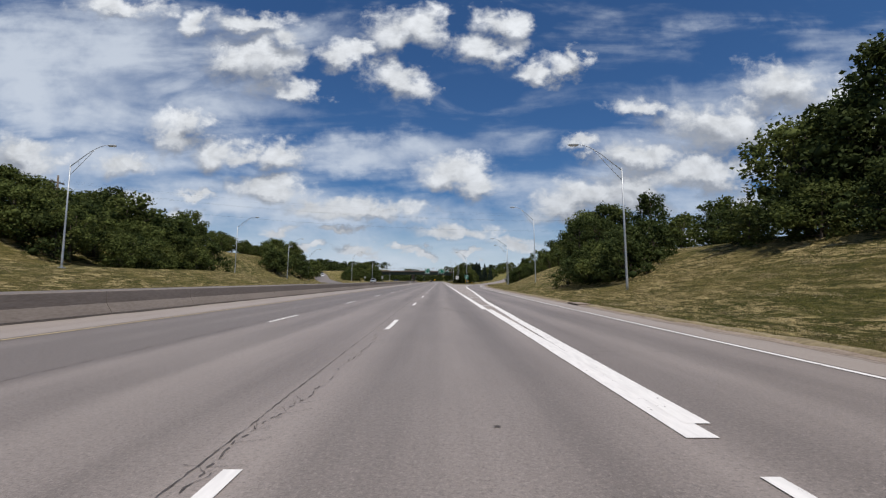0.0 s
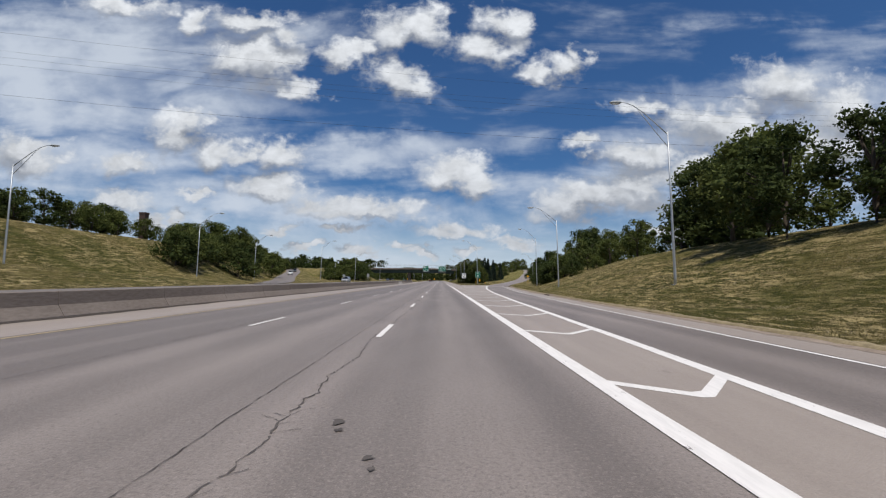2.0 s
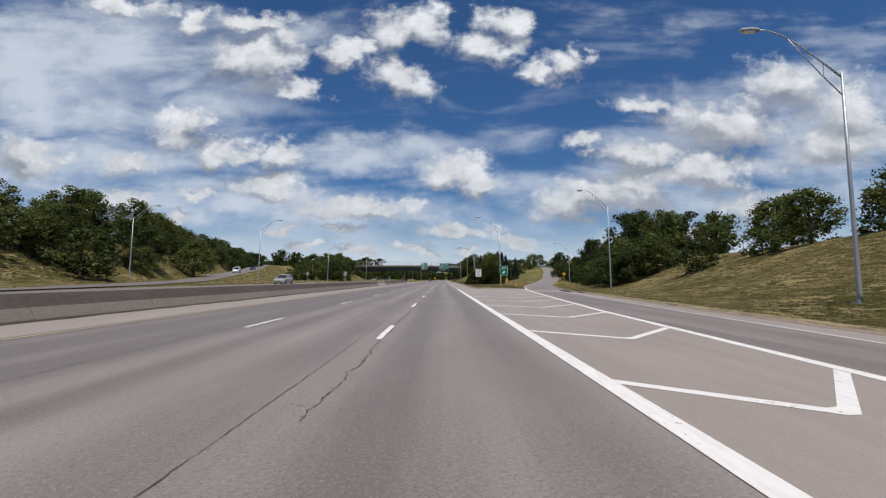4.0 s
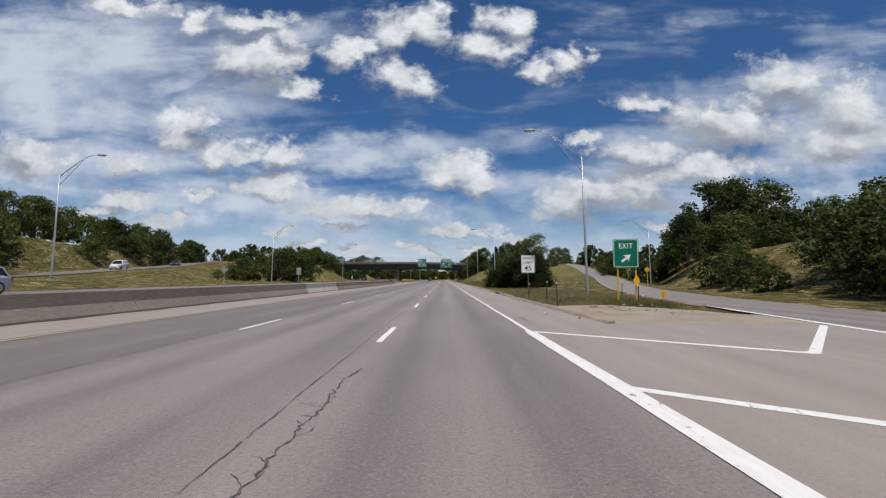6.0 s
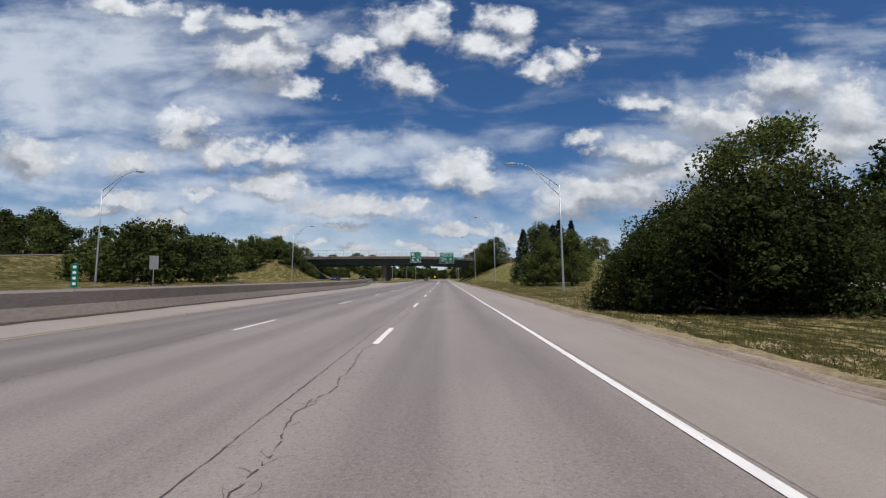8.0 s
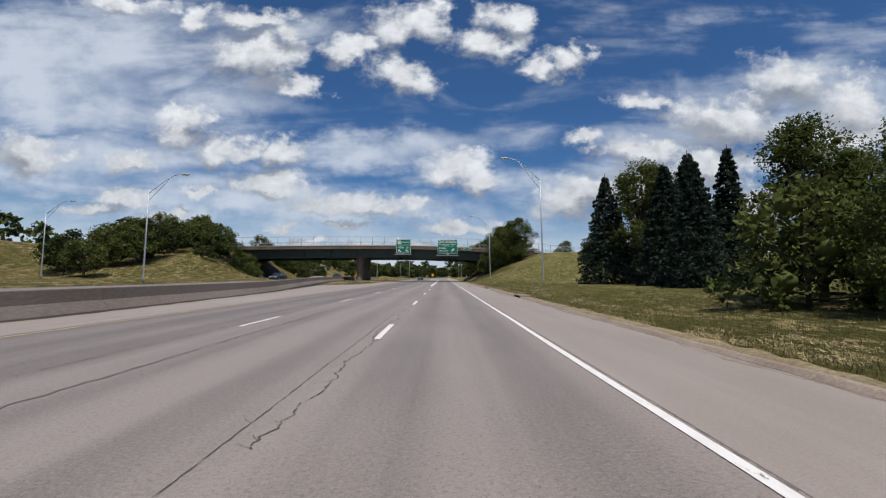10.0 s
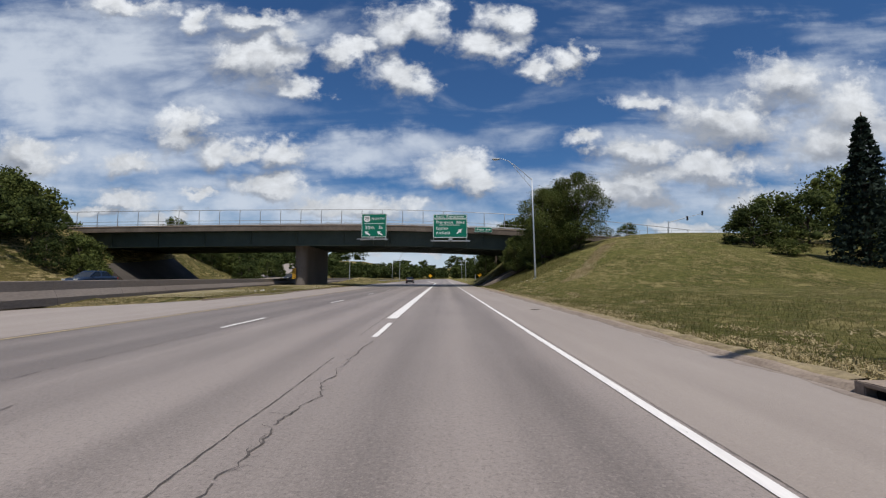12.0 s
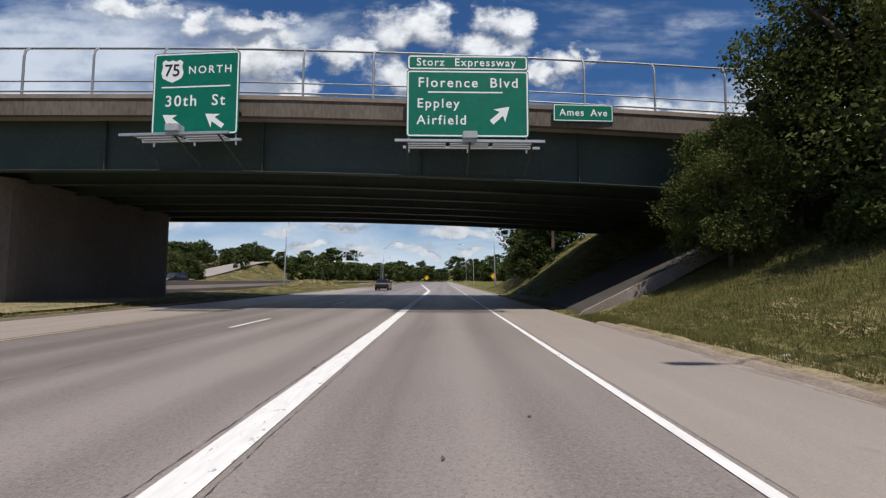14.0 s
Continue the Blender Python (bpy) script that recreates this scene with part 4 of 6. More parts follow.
def panel(name, w, h, parent, cx, cz, r=0.12, y=0.0, edge=0.06):
    """A green sheet with a white border line."""
    p = part(name, plate(rounded(w, h, r, cx, cz), 0.05), sign_green, parent)
    p.location.y = y
    bm = bmesh.new()
    o, i = rounded(w - 0.06, h - 0.06, r, cx, cz), rounded(w - 0.06 - 2 * edge, h - 0.06 - 2 * edge, max(r - edge, 0.02), cx, cz)
    a, c = [bm.verts.new((x, -0.003, z)) for x, z in o], [bm.verts.new((x, -0.003, z)) for x, z in i]
    for k in range(len(a)):
        n = (k + 1) % len(a)
        bm.faces.new((a[k], a[n], c[n], c[k]))
    part("border", bm, sign_white, p)
    return p


def draw(outline, parent, mat, name, cx, cz, y=-0.004):
    o = part(name, plate([(x + cx, z + cz) for x, z in outline], 0.002), mat, parent)
    o.location.y = y
    return o


def light_rack(parent, w, z):
    """The walkway with lamps under an overhead sign."""
    part("rack_bar", box(-w / 2 - 0.35, -1.25, z - 0.05, w / 2 + 0.35, -1.17, z + 0.05), steel, parent)
    part("rack_bar", box(-w / 2 - 0.1, -0.35, z - 0.05, w / 2 + 0.35, -0.27, z + 0.05), steel, parent)
    n = 3 if w > 4.2 else 2
    for i in range(n):
        a, c = -w / 2 + w * i / n + 0.08, -w / 2 + w * (i + 1) / n - 0.08
        for k in range(3):
            part("grating", box(a, -1.12 + 0.27 * k, z - 0.02, c, -0.95 + 0.27 * k, z + 0.02), lamp_grey, parent)
    for x in (-w / 2 + 0.1, 0.0, w / 2 - 0.1):
        part("bracket", sweep([(x, 0.6, z - 0.9), (x, -1.2, z - 0.03)], 0.04, 6), girder_paint, parent)
        part("bracket", sweep([(x, 0.08, z - 0.1), (x, 0.08, z + 1.6)], 0.04, 6), steel, parent)
    bm = box(-0.28, -1.35, z + 0.06, 0.28, -0.95, z + 0.36, 0.03)
    part("sign_lamp", bm, lamp_grey, parent, "grey flood lamp under the sign")


SIGN_Y = 361.4
one = thing("overhead_sign", pose(-10.25, SIGN_Y, 9.05, 0, 0, -5), "green overhead sign for the route north, lamps below", "sign", "overhead signs")
pa = panel("sign_panel", 3.75, 3.5, one, 0, 0)
shield = [(-0.42, 0.36), (-0.3, 0.48), (-0.15, 0.40), (0, 0.46), (0.15, 0.40), (0.3, 0.48), (0.42, 0.36), (0.38, 0.18), (0.45, -0.08), (0.38, -0.3), (0.18, -0.42), (0, -0.5), (-0.18, -0.42), (-0.38, -0.3), (-0.45, -0.08), (-0.38, 0.18)]
draw([(x * 1.1, z * 1.0) for x, z in shield], pa, sign_white, "shield", -1.05, 0.98)
lettering("75", 0.72, sign_black, pa, -1.05, 0.98, -0.010, spacing=0.95)
lettering("NORTH", 0.46, sign_white, pa, 0.6, 0.98, spacing=1.3)
draw(rounded(3.0, 0.06, 0.02), pa, sign_white, "rule", 0.0, 0.28)
lettering("30th", 0.66, sign_white, pa, -0.62, -0.33, spacing=1.2)
lettering("St", 0.66, sign_white, pa, 1.0, -0.33, spacing=1.2)
draw(arrow(0.95, -55), pa, sign_white, "arrow", -1.0, -1.15)
draw(arrow(0.95, -55), pa, sign_white, "arrow", 0.85, -1.15)
light_rack(one, 3.75, -2.1)

two = thing("overhead_sign", pose(1.0, SIGN_Y, 8.85, 0, 0, 1), "green overhead exit sign for the expressway and airfield", "sign", "overhead signs")
pb = panel("sign_panel", 5.05, 2.82, two, 0, -0.21)
pc = panel("upper_panel", 5.0, 0.64, two, 0, 1.53)
lettering("Storz", 0.46, sign_white, pc, -1.55, 1.53, spacing=1.18)
lettering("Expressway", 0.46, sign_white, pc, 0.72, 1.53, spacing=1.18)
lettering("Florence", 0.58, sign_white, pb, -0.82, 0.66, spacing=1.22)
lettering("Blvd", 0.58, sign_white, pb, 1.5, 0.66, spacing=1.22)
draw(rounded(3.1, 0.06, 0.02), pb, sign_white, "rule", -0.1, 0.27)
lettering("Eppley", 0.55, sign_white, pb, -2.1, -0.22, align="LEFT", spacing=1.22)
lettering("Airfield", 0.55, sign_white, pb, -2.1, -0.92, align="LEFT", spacing=1.22)
draw(arrow(1.0, 48), pb, sign_white, "arrow", 1.35, -0.66)
light_rack(two, 5.05, -2.15)

three = thing("street_name_sign", pose(5.95, BRIDGE_Y - 0.58, 8.5, 0, 0, 3), "small green street name sign on the bridge edge", "sign")
pd = panel("sign_panel", 2.6, 0.76, three, 0, 0, 0.05, edge=0.035)
lettering("Ames", 0.42, sign_white, pd, -0.5, 0, spacing=1.15)
lettering("Ave", 0.42, sign_white, pd, 0.68, 0, spacing=1.15)
part("bracket", box(-0.9, 0.05, -0.2, -0.8, 0.3, 0.2), steel, three)
part("bracket", box(0.8, 0.05, -0.2, 0.9, 0.3, 0.2), steel, three)


# ---- roadside signs ----
def exit_sign():
    s = thing("exit_sign", pose(10.15, 174.3, 0.24, 0, 0, -10), "green exit sign with an arrow on two yellow posts", "sign")
    p = panel("sign_panel", 1.36, 1.62, s, 0, 2.6, 0.1, edge=0.03)
    lettering("EXIT", 0.42, sign_white, p, 0, 3.0, spacing=1.2).scale.x = 0.74
    draw(arrow(0.64, 50), p, sign_white, "arrow", 0.02, 2.33)
    for x in (-0.43, 0.53):
        part("post", loft([[(x - 0.035, 0.06, z), (x + 0.035, 0.06, z), (x + 0.035, 0.13, z), (x - 0.035, 0.13, z)] for z in (-0.5, 1.2, 3.3)]), post_yellow, s)
    d = part("object_marker", plate([(0, -0.36), (0.24, 0), (0, 0.36), (-0.24, 0)], 0.02), sign_yellow, s, "yellow diamond marker plate")
    d.matrix_local = pose(0.52, -0.1, 1.05, 0, 0, 28)
    return s


def speed_sign():
    s = thing("speed_limit_sign", pose(7.0, 186.9, 0.14), "white speed limit sign with black figures on a steel post", "sign")
    p = part("sign_panel", plate(rounded(1.14, 1.5, 0.08, 0, 2.5), 0.02), sign_white, s)
    bm = bmesh.new()
    o, i = rounded(1.08, 1.44, 0.07, 0, 2.5), rounded(1.03, 1.39, 0.05, 0, 2.5)
    a, c = [bm.verts.new((x, -0.003, z)) for x, z in o], [bm.verts.new((x, -0.003, z)) for x, z in i]
    for k in range(len(a)):
        n = (k + 1) % len(a)
        bm.faces.new((a[k], a[n], c[n], c[k]))
    part("border", bm, sign_black, p)
    lettering("SPEED", 0.29, sign_black, p, 0, 2.98, spacing=1.12)
    lettering("LIMIT", 0.29, sign_black, p, 0, 2.62, spacing=1.12)
    lettering("45", 0.62, sign_black, p, 0, 2.13, spacing=1.05)
    part("post", box(-0.028, 0.02, -0.5, 0.028, 0.06, 3.1), post_rust, s)
    return s


def diamond_sign(x, y, z, size, label, mark=True, turn=0):
    s = thing("warning_sign", pose(x, y, z, 0, 0, turn), label, "sign", "warning signs")
    r = size / 2
    part("sign_panel", plate([(0, 2.2 + r), (-r, 2.2), (0, 2.2 - r), (r, 2.2)], 0.015), sign_yellow, s)
    if mark:
        draw([(0, 0.24), (-0.1, 0.12), (-0.04, 0.12), (-0.04, -0.12), (-0.1, -0.12), (0, -0.24), (0.1, -0.12), (0.04, -0.12), (0.04, 0.12), (0.1, 0.12)], s, sign_black, "symbol", 0, 2.2, -0.005)
    part("post", box(-0.035, 0.016, -0.4, 0.035, 0.07, 2.2 + r * 0.7), post_yellow, s)
    return s


def marker_post(x, y, h, tilt, turn):
    p = thing("marker_post", pose(x, y, stand(x, y), tilt, tilt * 0.6, turn), "thin dark brown marker post with a pale reflector", "post", "marker posts")
    part("stake", loft([[(-0.03, 0, z), (-0.012, -0.02, z), (0.012, -0.02, z), (0.03, 0, z), (0.012, -0.01, z), (-0.012, -0.01, z)] for z in (-0.4, h)]), post_brown, p)
    part("reflector", plate(rounded(0.07, 0.1, 0.03, 0, h + 0.02), 0.012), sign_white, p)
    return p


def back_sign(x, y, w, h, lift, diamond=False, turn=0):
    s = thing("road_sign", pose(x, y, stand(x, y), 0, 0, turn), "grey unpainted back of a road sign on a post", "sign", "signs seen from behind")
    o = [(0, lift + h / 2), (-w / 2, lift), (0, lift - h / 2), (w / 2, lift)] if diamond else rounded(w, h, 0.05, 0, lift)
    part("sign_panel", plate(o, 0.015), sign_back, s)
    part("post", box(-0.035, -0.06, -0.4, 0.035, -0.002, lift + h * 0.4), steel, s)
    return s


exit_sign()
speed_sign()
diamond_sign(33.3, 223.2, stand(33.3, 223.2) + 0.3, 0.95, "yellow diamond warning sign beside the exit road")
diamond_sign(-6.5, 520, 0.0, 1.9, "yellow diamond warning sign where the roads part", False)
diamond_sign(14.0, 470, 0.3, 1.7, "yellow diamond warning sign at the verge", False)
hz = thing("hazard_marker", pose(-22.9, BRIDGE_Y + 1.85, 1.2), "yellow and black striped hazard marker on the pier", "sign")
part("sign_panel", plate(rounded(0.56, 1.6, 0.03, 0, 0.8), 0.03), sign_yellow, hz)
for i in range(5):
    z = 0.15 + 0.32 * i
    draw([(-0.27, 0.2), (-0.27, 0.04), (0.27, -0.26), (0.27, -0.1)], hz, sign_black, "stripe", 0, z + 0.06, -0.006)
for x, y, h, a, b in ((5.45, 178.6, 1.1, 5, 10), (5.7, 174.4, 1.25, 1, -8), (5.35, 170.6, 1.25, -2, 5), (13.1, 182.5, 1.2, 1, 15), (10.62, 173.9, 1.1, 1, 0)):
    marker_post(x, y, h, a, b)
tilted = thing("marker_plate", pose(12.1, 174.2, 0.35, -8, 14, -10), "small tilted yellow marker plate in the grass", "sign")
part("sign_panel", plate(rounded(0.26, 0.38, 0.02, 0, 0.2), 0.015), sign_yellow, tilted)
for k in range(3):
    draw(rounded(0.18, 0.03, 0.01), tilted, sign_black, "bar", 0, 0.1 + 0.1 * k, -0.004)
part("post", box(-0.02, 0.016, -0.6, 0.02, 0.05, 0.3), post_brown, tilted)
back_sign(-37.5, 226, 1.2, 1.2, 2.0, True)
back_sign(-31.5, 247, 1.0, 1.5, 2.6)
back_sign(51, 282, 0.8, 0.9, 2.0)
mm = thing("distance_marker", pose(-13.3, 214.2, 0.0), "tall green distance marker plate at the barrier", "sign")
part("sign_panel", plate(rounded(0.24, 0.86, 0.03, 0, 1.46), 0.015), sign_green, mm)
for k in range(4):
    draw(rounded(0.13, 0.1, 0.03), mm, sign_white, "bar", 0, 1.16 + 0.2 * k, -0.004)
part("post", box(-0.03, 0.016, 0.9, 0.03, 0.06, 1.9), steel, mm)


# ---- street lamps ----
def street_lamp():
    """A tapered steel pole with a trussed arm and a flat lamp head; the arm reaches to -x."""
    s = thing("street_lamp", pose(0, -700, 0), "tall galvanised steel street lamp with a trussed arm", "street lamp", "street lamps")
    part("base_plate", box(-0.22, -0.22, -0.3, 0.22, 0.22, 0.06, 0.02), steel, s)
    part("pole", sweep([(0, 0, 0), (0, 0, 0.5), (0, 0, 5), (0, 0, 10.2)], [0.105, 0.1, 0.08, 0.05], 12), steel, s, smooth=True)
    up = [(0, 0, 10.0), (-0.8, 0, 10.68), (-1.8, 0, 11.5), (-2.6, 0, 12.0), (-3.2, 0, 12.2), (-3.6, 0, 12.25)]
    lo = [(0, 0, 9.15), (-0.8, 0, 10.02), (-1.7, 0, 11.08), (-2.3, 0, 11.8)]
    arm = part("arm", sweep(up, [0.04, 0.038, 0.035, 0.032, 0.03, 0.03], 8), steel, s, smooth=True)
    part("brace", sweep(lo, 0.026, 6), steel, arm, smooth=True)
    for a, c in ((1, 1),):
        part("strut", sweep([up[a], lo[c]], 0.018, 5), steel, arm)
    head = [[(x, w * math.cos(t), 12.25 + h * math.sin(t) - 0.02) for t in np.arange(10) * math.pi / 5] for x, w, h in ((-3.5, 0.05, 0.05), (-3.65, 0.13, 0.1), (-4.0, 0.17, 0.11), (-4.3, 0.14, 0.09), (-4.42, 0.05, 0.04))]
    hd = part("lamp_head", loft(head), lamp_grey, s, smooth=True)
    part("lens", loft([[(x, w * math.cos(t), 12.16 + 0.07 * min(0, math.sin(t))) for t in np.arange(10) * math.pi / 5] for x, w in ((-3.72, 0.08), (-4.0, 0.13), (-4.25, 0.1))]), sign_white, hd)
    return s


lamp0 = street_lamp()
TALL = {(17.85, 84.7): 1.17, (10.2, 345.2): 1.11, (11.2, 297.2): 1.19, (10.85, 183.4): 1.07, (9.75, 235.2): 0.9, (36.5, 229): 0.95, (24.4, 165.0): 1.2}
for x, y, side in ((15.3, 37.0, 1), (17.85, 84.7, 1), (17.9, 119.0, 1), (24.4, 165.0, 1), (10.85, 183.4, 1), (9.75, 235.2, 1), (11.2, 297.2, 1), (10.2, 345.2, 1), (36.5, 229, 1), (8.8, 420, 1), (9.2, 480, 1), (10, 540, 1),
                   (-36.9, 44.3, -1), (-43, 95, -1), (-45.5, 135, -1), (-50, 172, -1), (-37.5, 192, -1), (-37, 246, -1), (-33, 296, -1), (-62, 316, -1), (-24.5, 413, -1), (-17, 470, -1), (-30, 560, -1)):
    copy_thing(lamp0, pose(x, y, stand(x, y) - 0.02, 0, 0, 0 if side > 0 else 180) @ pose(0, 0, 0, 0, -1.4, 0) @ Matrix.Diagonal((1, 1, TALL.get((x, y), 1.0), 1)))
copy_thing(lamp0, pose(78, 409, 9.2, 0, 0, 20))
for o in (lamp0, *lamp0.children_recursive):
    bpy.data.objects.remove(o)


# ---- trees ----
def sphere():
    bm = bmesh.new()
    bmesh.ops.create_icosphere(bm, subdivisions=1, radius=1)
    v, f = np.array([p.co[:] for p in bm.verts]), np.array([[p.index for p in q.verts] for q in bm.faces])
    bm.free()
    return v, f


BALL_V, BALL_F = sphere()


def sprays(name, centres, size, spread, rng, mat, lift=0.8, cores=()):
    """Many small bent leaf sprays as one mesh, round lumps of dense inner leaves."""
    n = len(centres)
    d = rng.normal(size=(n, 3))
    d[:, 2] += lift
    d /= np.linalg.norm(d, axis=1)[:, None]
    e = np.cross(d, rng.normal(size=(n, 3)))
    e /= np.linalg.norm(e, axis=1)[:, None]
    f = np.cross(d, e)
    s = (size * rng.uniform(0.55, 1.45, n))[:, None]
    e, f = e * s, f * s * spread
    v = np.stack([centres - e, centres - f - d * s * 0.3, centres + e, centres + f - d * s * 0.3], 1).reshape(-1, 3)
    idx, starts, at = [np.arange(4 * n)], [np.arange(n) * 4], 4 * n
    verts, loops = [v], 4 * n
    for c, r in cores:
        b = BALL_V * r * rng.uniform(0.6, 1.25, (len(BALL_V), 1)) * (1, 1, 0.8) + c
        verts.append(b)
        idx.append((BALL_F + at).ravel())
        starts.append(loops + 3 * np.arange(len(BALL_F)))
        at += len(b)
        loops += BALL_F.size
    v, idx, starts = np.concatenate(verts), np.concatenate(idx), np.concatenate(starts)
    me = bpy.data.meshes.new(name)
    me.vertices.add(len(v))
    me.vertices.foreach_set("co", v.ravel())
    me.loops.add(len(idx))
    me.loops.foreach_set("vertex_index", idx)
    me.polygons.add(len(starts))
    me.polygons.foreach_set("loop_start", starts)
    me.update(calc_edges=True)
    me.materials.append(mat)
    return me


def tree(seed, h, w, n, size, bare=0.2, mat=None, clumps=34, label="green broadleaf tree on the grassy bank", name="tree", low=0.15, gap=0.0, core=0.4):
    """A tapered trunk with limbs, and a crown of leaf sprays in uneven clumps. bare: trunk's free share."""
    rng = np.random.default_rng(seed)
    t = thing(name, pose(0, -900 - 30 * seed, 0), label, "bush" if name == "bush" else "tree", "roadside bushes" if name == "bush" else "roadside trees")
    base = h * bare
    lean = rng.normal(0, 0.03, 2) * h
    bm = sweep([(0, 0, -0.8), (0, 0, base), (lean[0] * 0.6, lean[1] * 0.6, h * 0.55), (lean[0], lean[1], h * 0.85)], [0.03 * h, 0.022 * h, 0.013 * h, 0.003 * h], 8)
    cl, cr = [], []
    for i in range(clumps):
        a, u = rng.uniform(0, 2 * math.pi), (i + rng.uniform(0, 1)) / clumps
        z = base + (h - base) * (0.06 + 0.84 * u)
        env = max(0.12, math.sin(math.pi * (low + (0.97 - low) * u)) ** 0.6)
        r = w / 2 * env * rng.uniform(0.25, 0.88) ** 0.7
        c = np.array([lean[0] * u + r * math.cos(a), lean[1] * u + r * math.sin(a), z])
        cl.append(c)
        cr.append(w * rng.uniform(0.10, 0.19))
        if i % 2 == 0:
            foot = np.array([lean[0] * 0.5, lean[1] * 0.5, max(base * 0.7, z * 0.55)])
            m = foot * 0.45 + c * 0.55 + rng.normal(0, 0.02 * h, 3)
            sweep([tuple(foot), tuple(m), tuple(c)], [0.009 * h, 0.006 * h, 0.002 * h], 5, bm)
    part("trunk", bm, bark, t, smooth=True)
    pick = rng.integers(0, clumps, n)
    d = rng.normal(size=(n, 3))
    d /= np.linalg.norm(d, axis=1)[:, None]
    rad = np.array(cr)[pick] * rng.uniform(0.5 if core else 0.15, 1.0, n) ** (0.8 if core else 0.42) * rng.choice([1.0, 1.22], n, p=[0.86, 0.14])
    c = np.array(cl)[pick] + d * rad[:, None] * (1, 1, 0.78)
    if gap:
        keep = np.sin(c[:, 0] * 2.1 + seed) * np.sin(c[:, 1] * 1.9) * np.sin(c[:, 2] * 2.3 + 1) < 1 - gap
        c = c[keep]
    ob = new("crown", sprays("crown", c, size, 0.6, rng, mat or leaf, 0.8, [(p, r * core) for p, r in zip(cl, cr)] if core else ()))
    ob.parent = t
    return t


def conifer(seed, h, w, n, size):
    """A spruce: straight trunk and drooping whorls of dark needles."""
    rng = np.random.default_rng(seed)
    t = thing("spruce", pose(0, -900 - 30 * seed, 0), "dense dark blue-green spruce with drooping branches", "tree", "spruces")
    bm = sweep([(0, 0, -0.6), (0, 0, h * 0.5), (0, 0, h)], [0.02 * h, 0.012 * h, 0.003 * h], 8)
    pts = []
    tiers = int(h * 2.4)
    for k in range(tiers):
        u = (k + 0.3) / tiers
        z, r = h * (0.03 + 0.95 * u), w / 2 * (1 - u) ** 0.8 + 0.12
        m = max(5, int(13 * (1 - u) + 4))
        for j in range(m):
            a = 2 * math.pi * (j + rng.uniform(-0.3, 0.3)) / m + k * 0.7
            rr = r * rng.uniform(0.72, 1.12)
            droop = 0.2 * rr + 0.1
            if j % 3 == 0 and k % 2 == 0:
                sweep([(0, 0, z), (rr * 0.9 * math.cos(a), rr * 0.9 * math.sin(a), z - droop)], [0.03, 0.008], 4, bm)
            q = max(3, int(n / (tiers * m)))
            f = rng.uniform(0.2, 1.0, q) ** 0.6
            side = rng.normal(0, 0.17 * rr * (1.1 - f * 0.5), q)
            pts.append(np.stack([rr * f * math.cos(a) - side * math.sin(a), rr * f * math.sin(a) + side * math.cos(a), z - droop * f ** 1.5 - np.abs(side) * 0.35 + rng.normal(0, 0.05, q)], 1))
    part("trunk", bm, bark, t, smooth=True)
    ob = new("crown", sprays("crown", np.concatenate(pts), size, 0.42, rng, needle, 0.5))
    ob.parent = t
    return t


A = tree(1, 10, 9.0, 3600, 0.19)
B = tree(2, 12, 9.5, 4200, 0.19, 0.16, leaf_dark)
C = tree(3, 9, 9.5, 3600, 0.19, 0.12)
MID_A = tree(12, 10, 9.5, 2100, 0.25, 0.1, leaf, 30, "green broadleaf tree higher on the bank")
MID_B = tree(13, 11, 9.5, 2100, 0.26, 0.1, leaf_dark, 30, "dark green broadleaf tree higher on the bank")
BUSH = tree(4, 5, 6.4, 3000, 0.128, 0.02, leaf_dark, 30, "dense dark green bush on the verge", "bush", 0.34)
BUSH2 = tree(5, 4.2, 5.6, 2800, 0.122, 0.02, leaf, 26, "rounded green bush on the grass", "bush", 0.36)
THICKET = tree(14, 5, 6.2, 13000, 0.066, 0.02, thicket_leaf, 48, "dense dark green thicket bush on the lawn", "bush", 0.34, 0, 0.3)
THIN = tree(6, 13, 9, 7000, 0.13, 0.3, leaf, 30, "tall open tree with gaps in its crown", "tree", 0.15, 0.45, 0)
FINE = tree(16, 11.5, 7.6, 22000, 0.085, 0.06, leaf, 60, "leafy light green tree beside the spruces", "tree", 0.3, 0, 0.36)
FAR_A = tree(7, 10, 10, 560, 0.6, 0.1, leaf, 26, "distant green tree beyond the road", core=0)
FAR_B = tree(8, 8, 9, 500, 0.6, 0.06, leaf_dark, 22, "distant dark green tree beyond the road", core=0)
NEAR = tree(9, 11.5, 9.5, 36000, 0.086, 0.1, leaf, 64, "leafy tree overhanging the bank by the bridge", "tree", 0.25, 0.3, 0)
SPRUCE = conifer(10, 11.5, 6.4, 11000, 0.18)
SPRUCE2 = conifer(11, 11, 4.6, 7000, 0.18)
PROTO = (A, B, C, MID_A, MID_B, BUSH, BUSH2, THICKET, THIN, FINE, FAR_A, FAR_B, NEAR, SPRUCE, SPRUCE2)
HEIGHT = dict(zip((o.name for o in PROTO), (10, 12, 9, 10, 11, 5, 4.2, 5, 13, 11.5, 10, 8, 11.5, 11.5, 11)))
plant_rng = random.Random(11)


def plant(kind, x, y, h, wide=1.0, sink=0.15):
    s = h / HEIGHT[kind.name]
    return copy_thing(kind, pose(x, y, stand(x, y) - sink, 0, 0, plant_rng.uniform(0, 360)) @ Matrix.Diagonal((s * wide, s * wide, s, 1)))


FAR = []


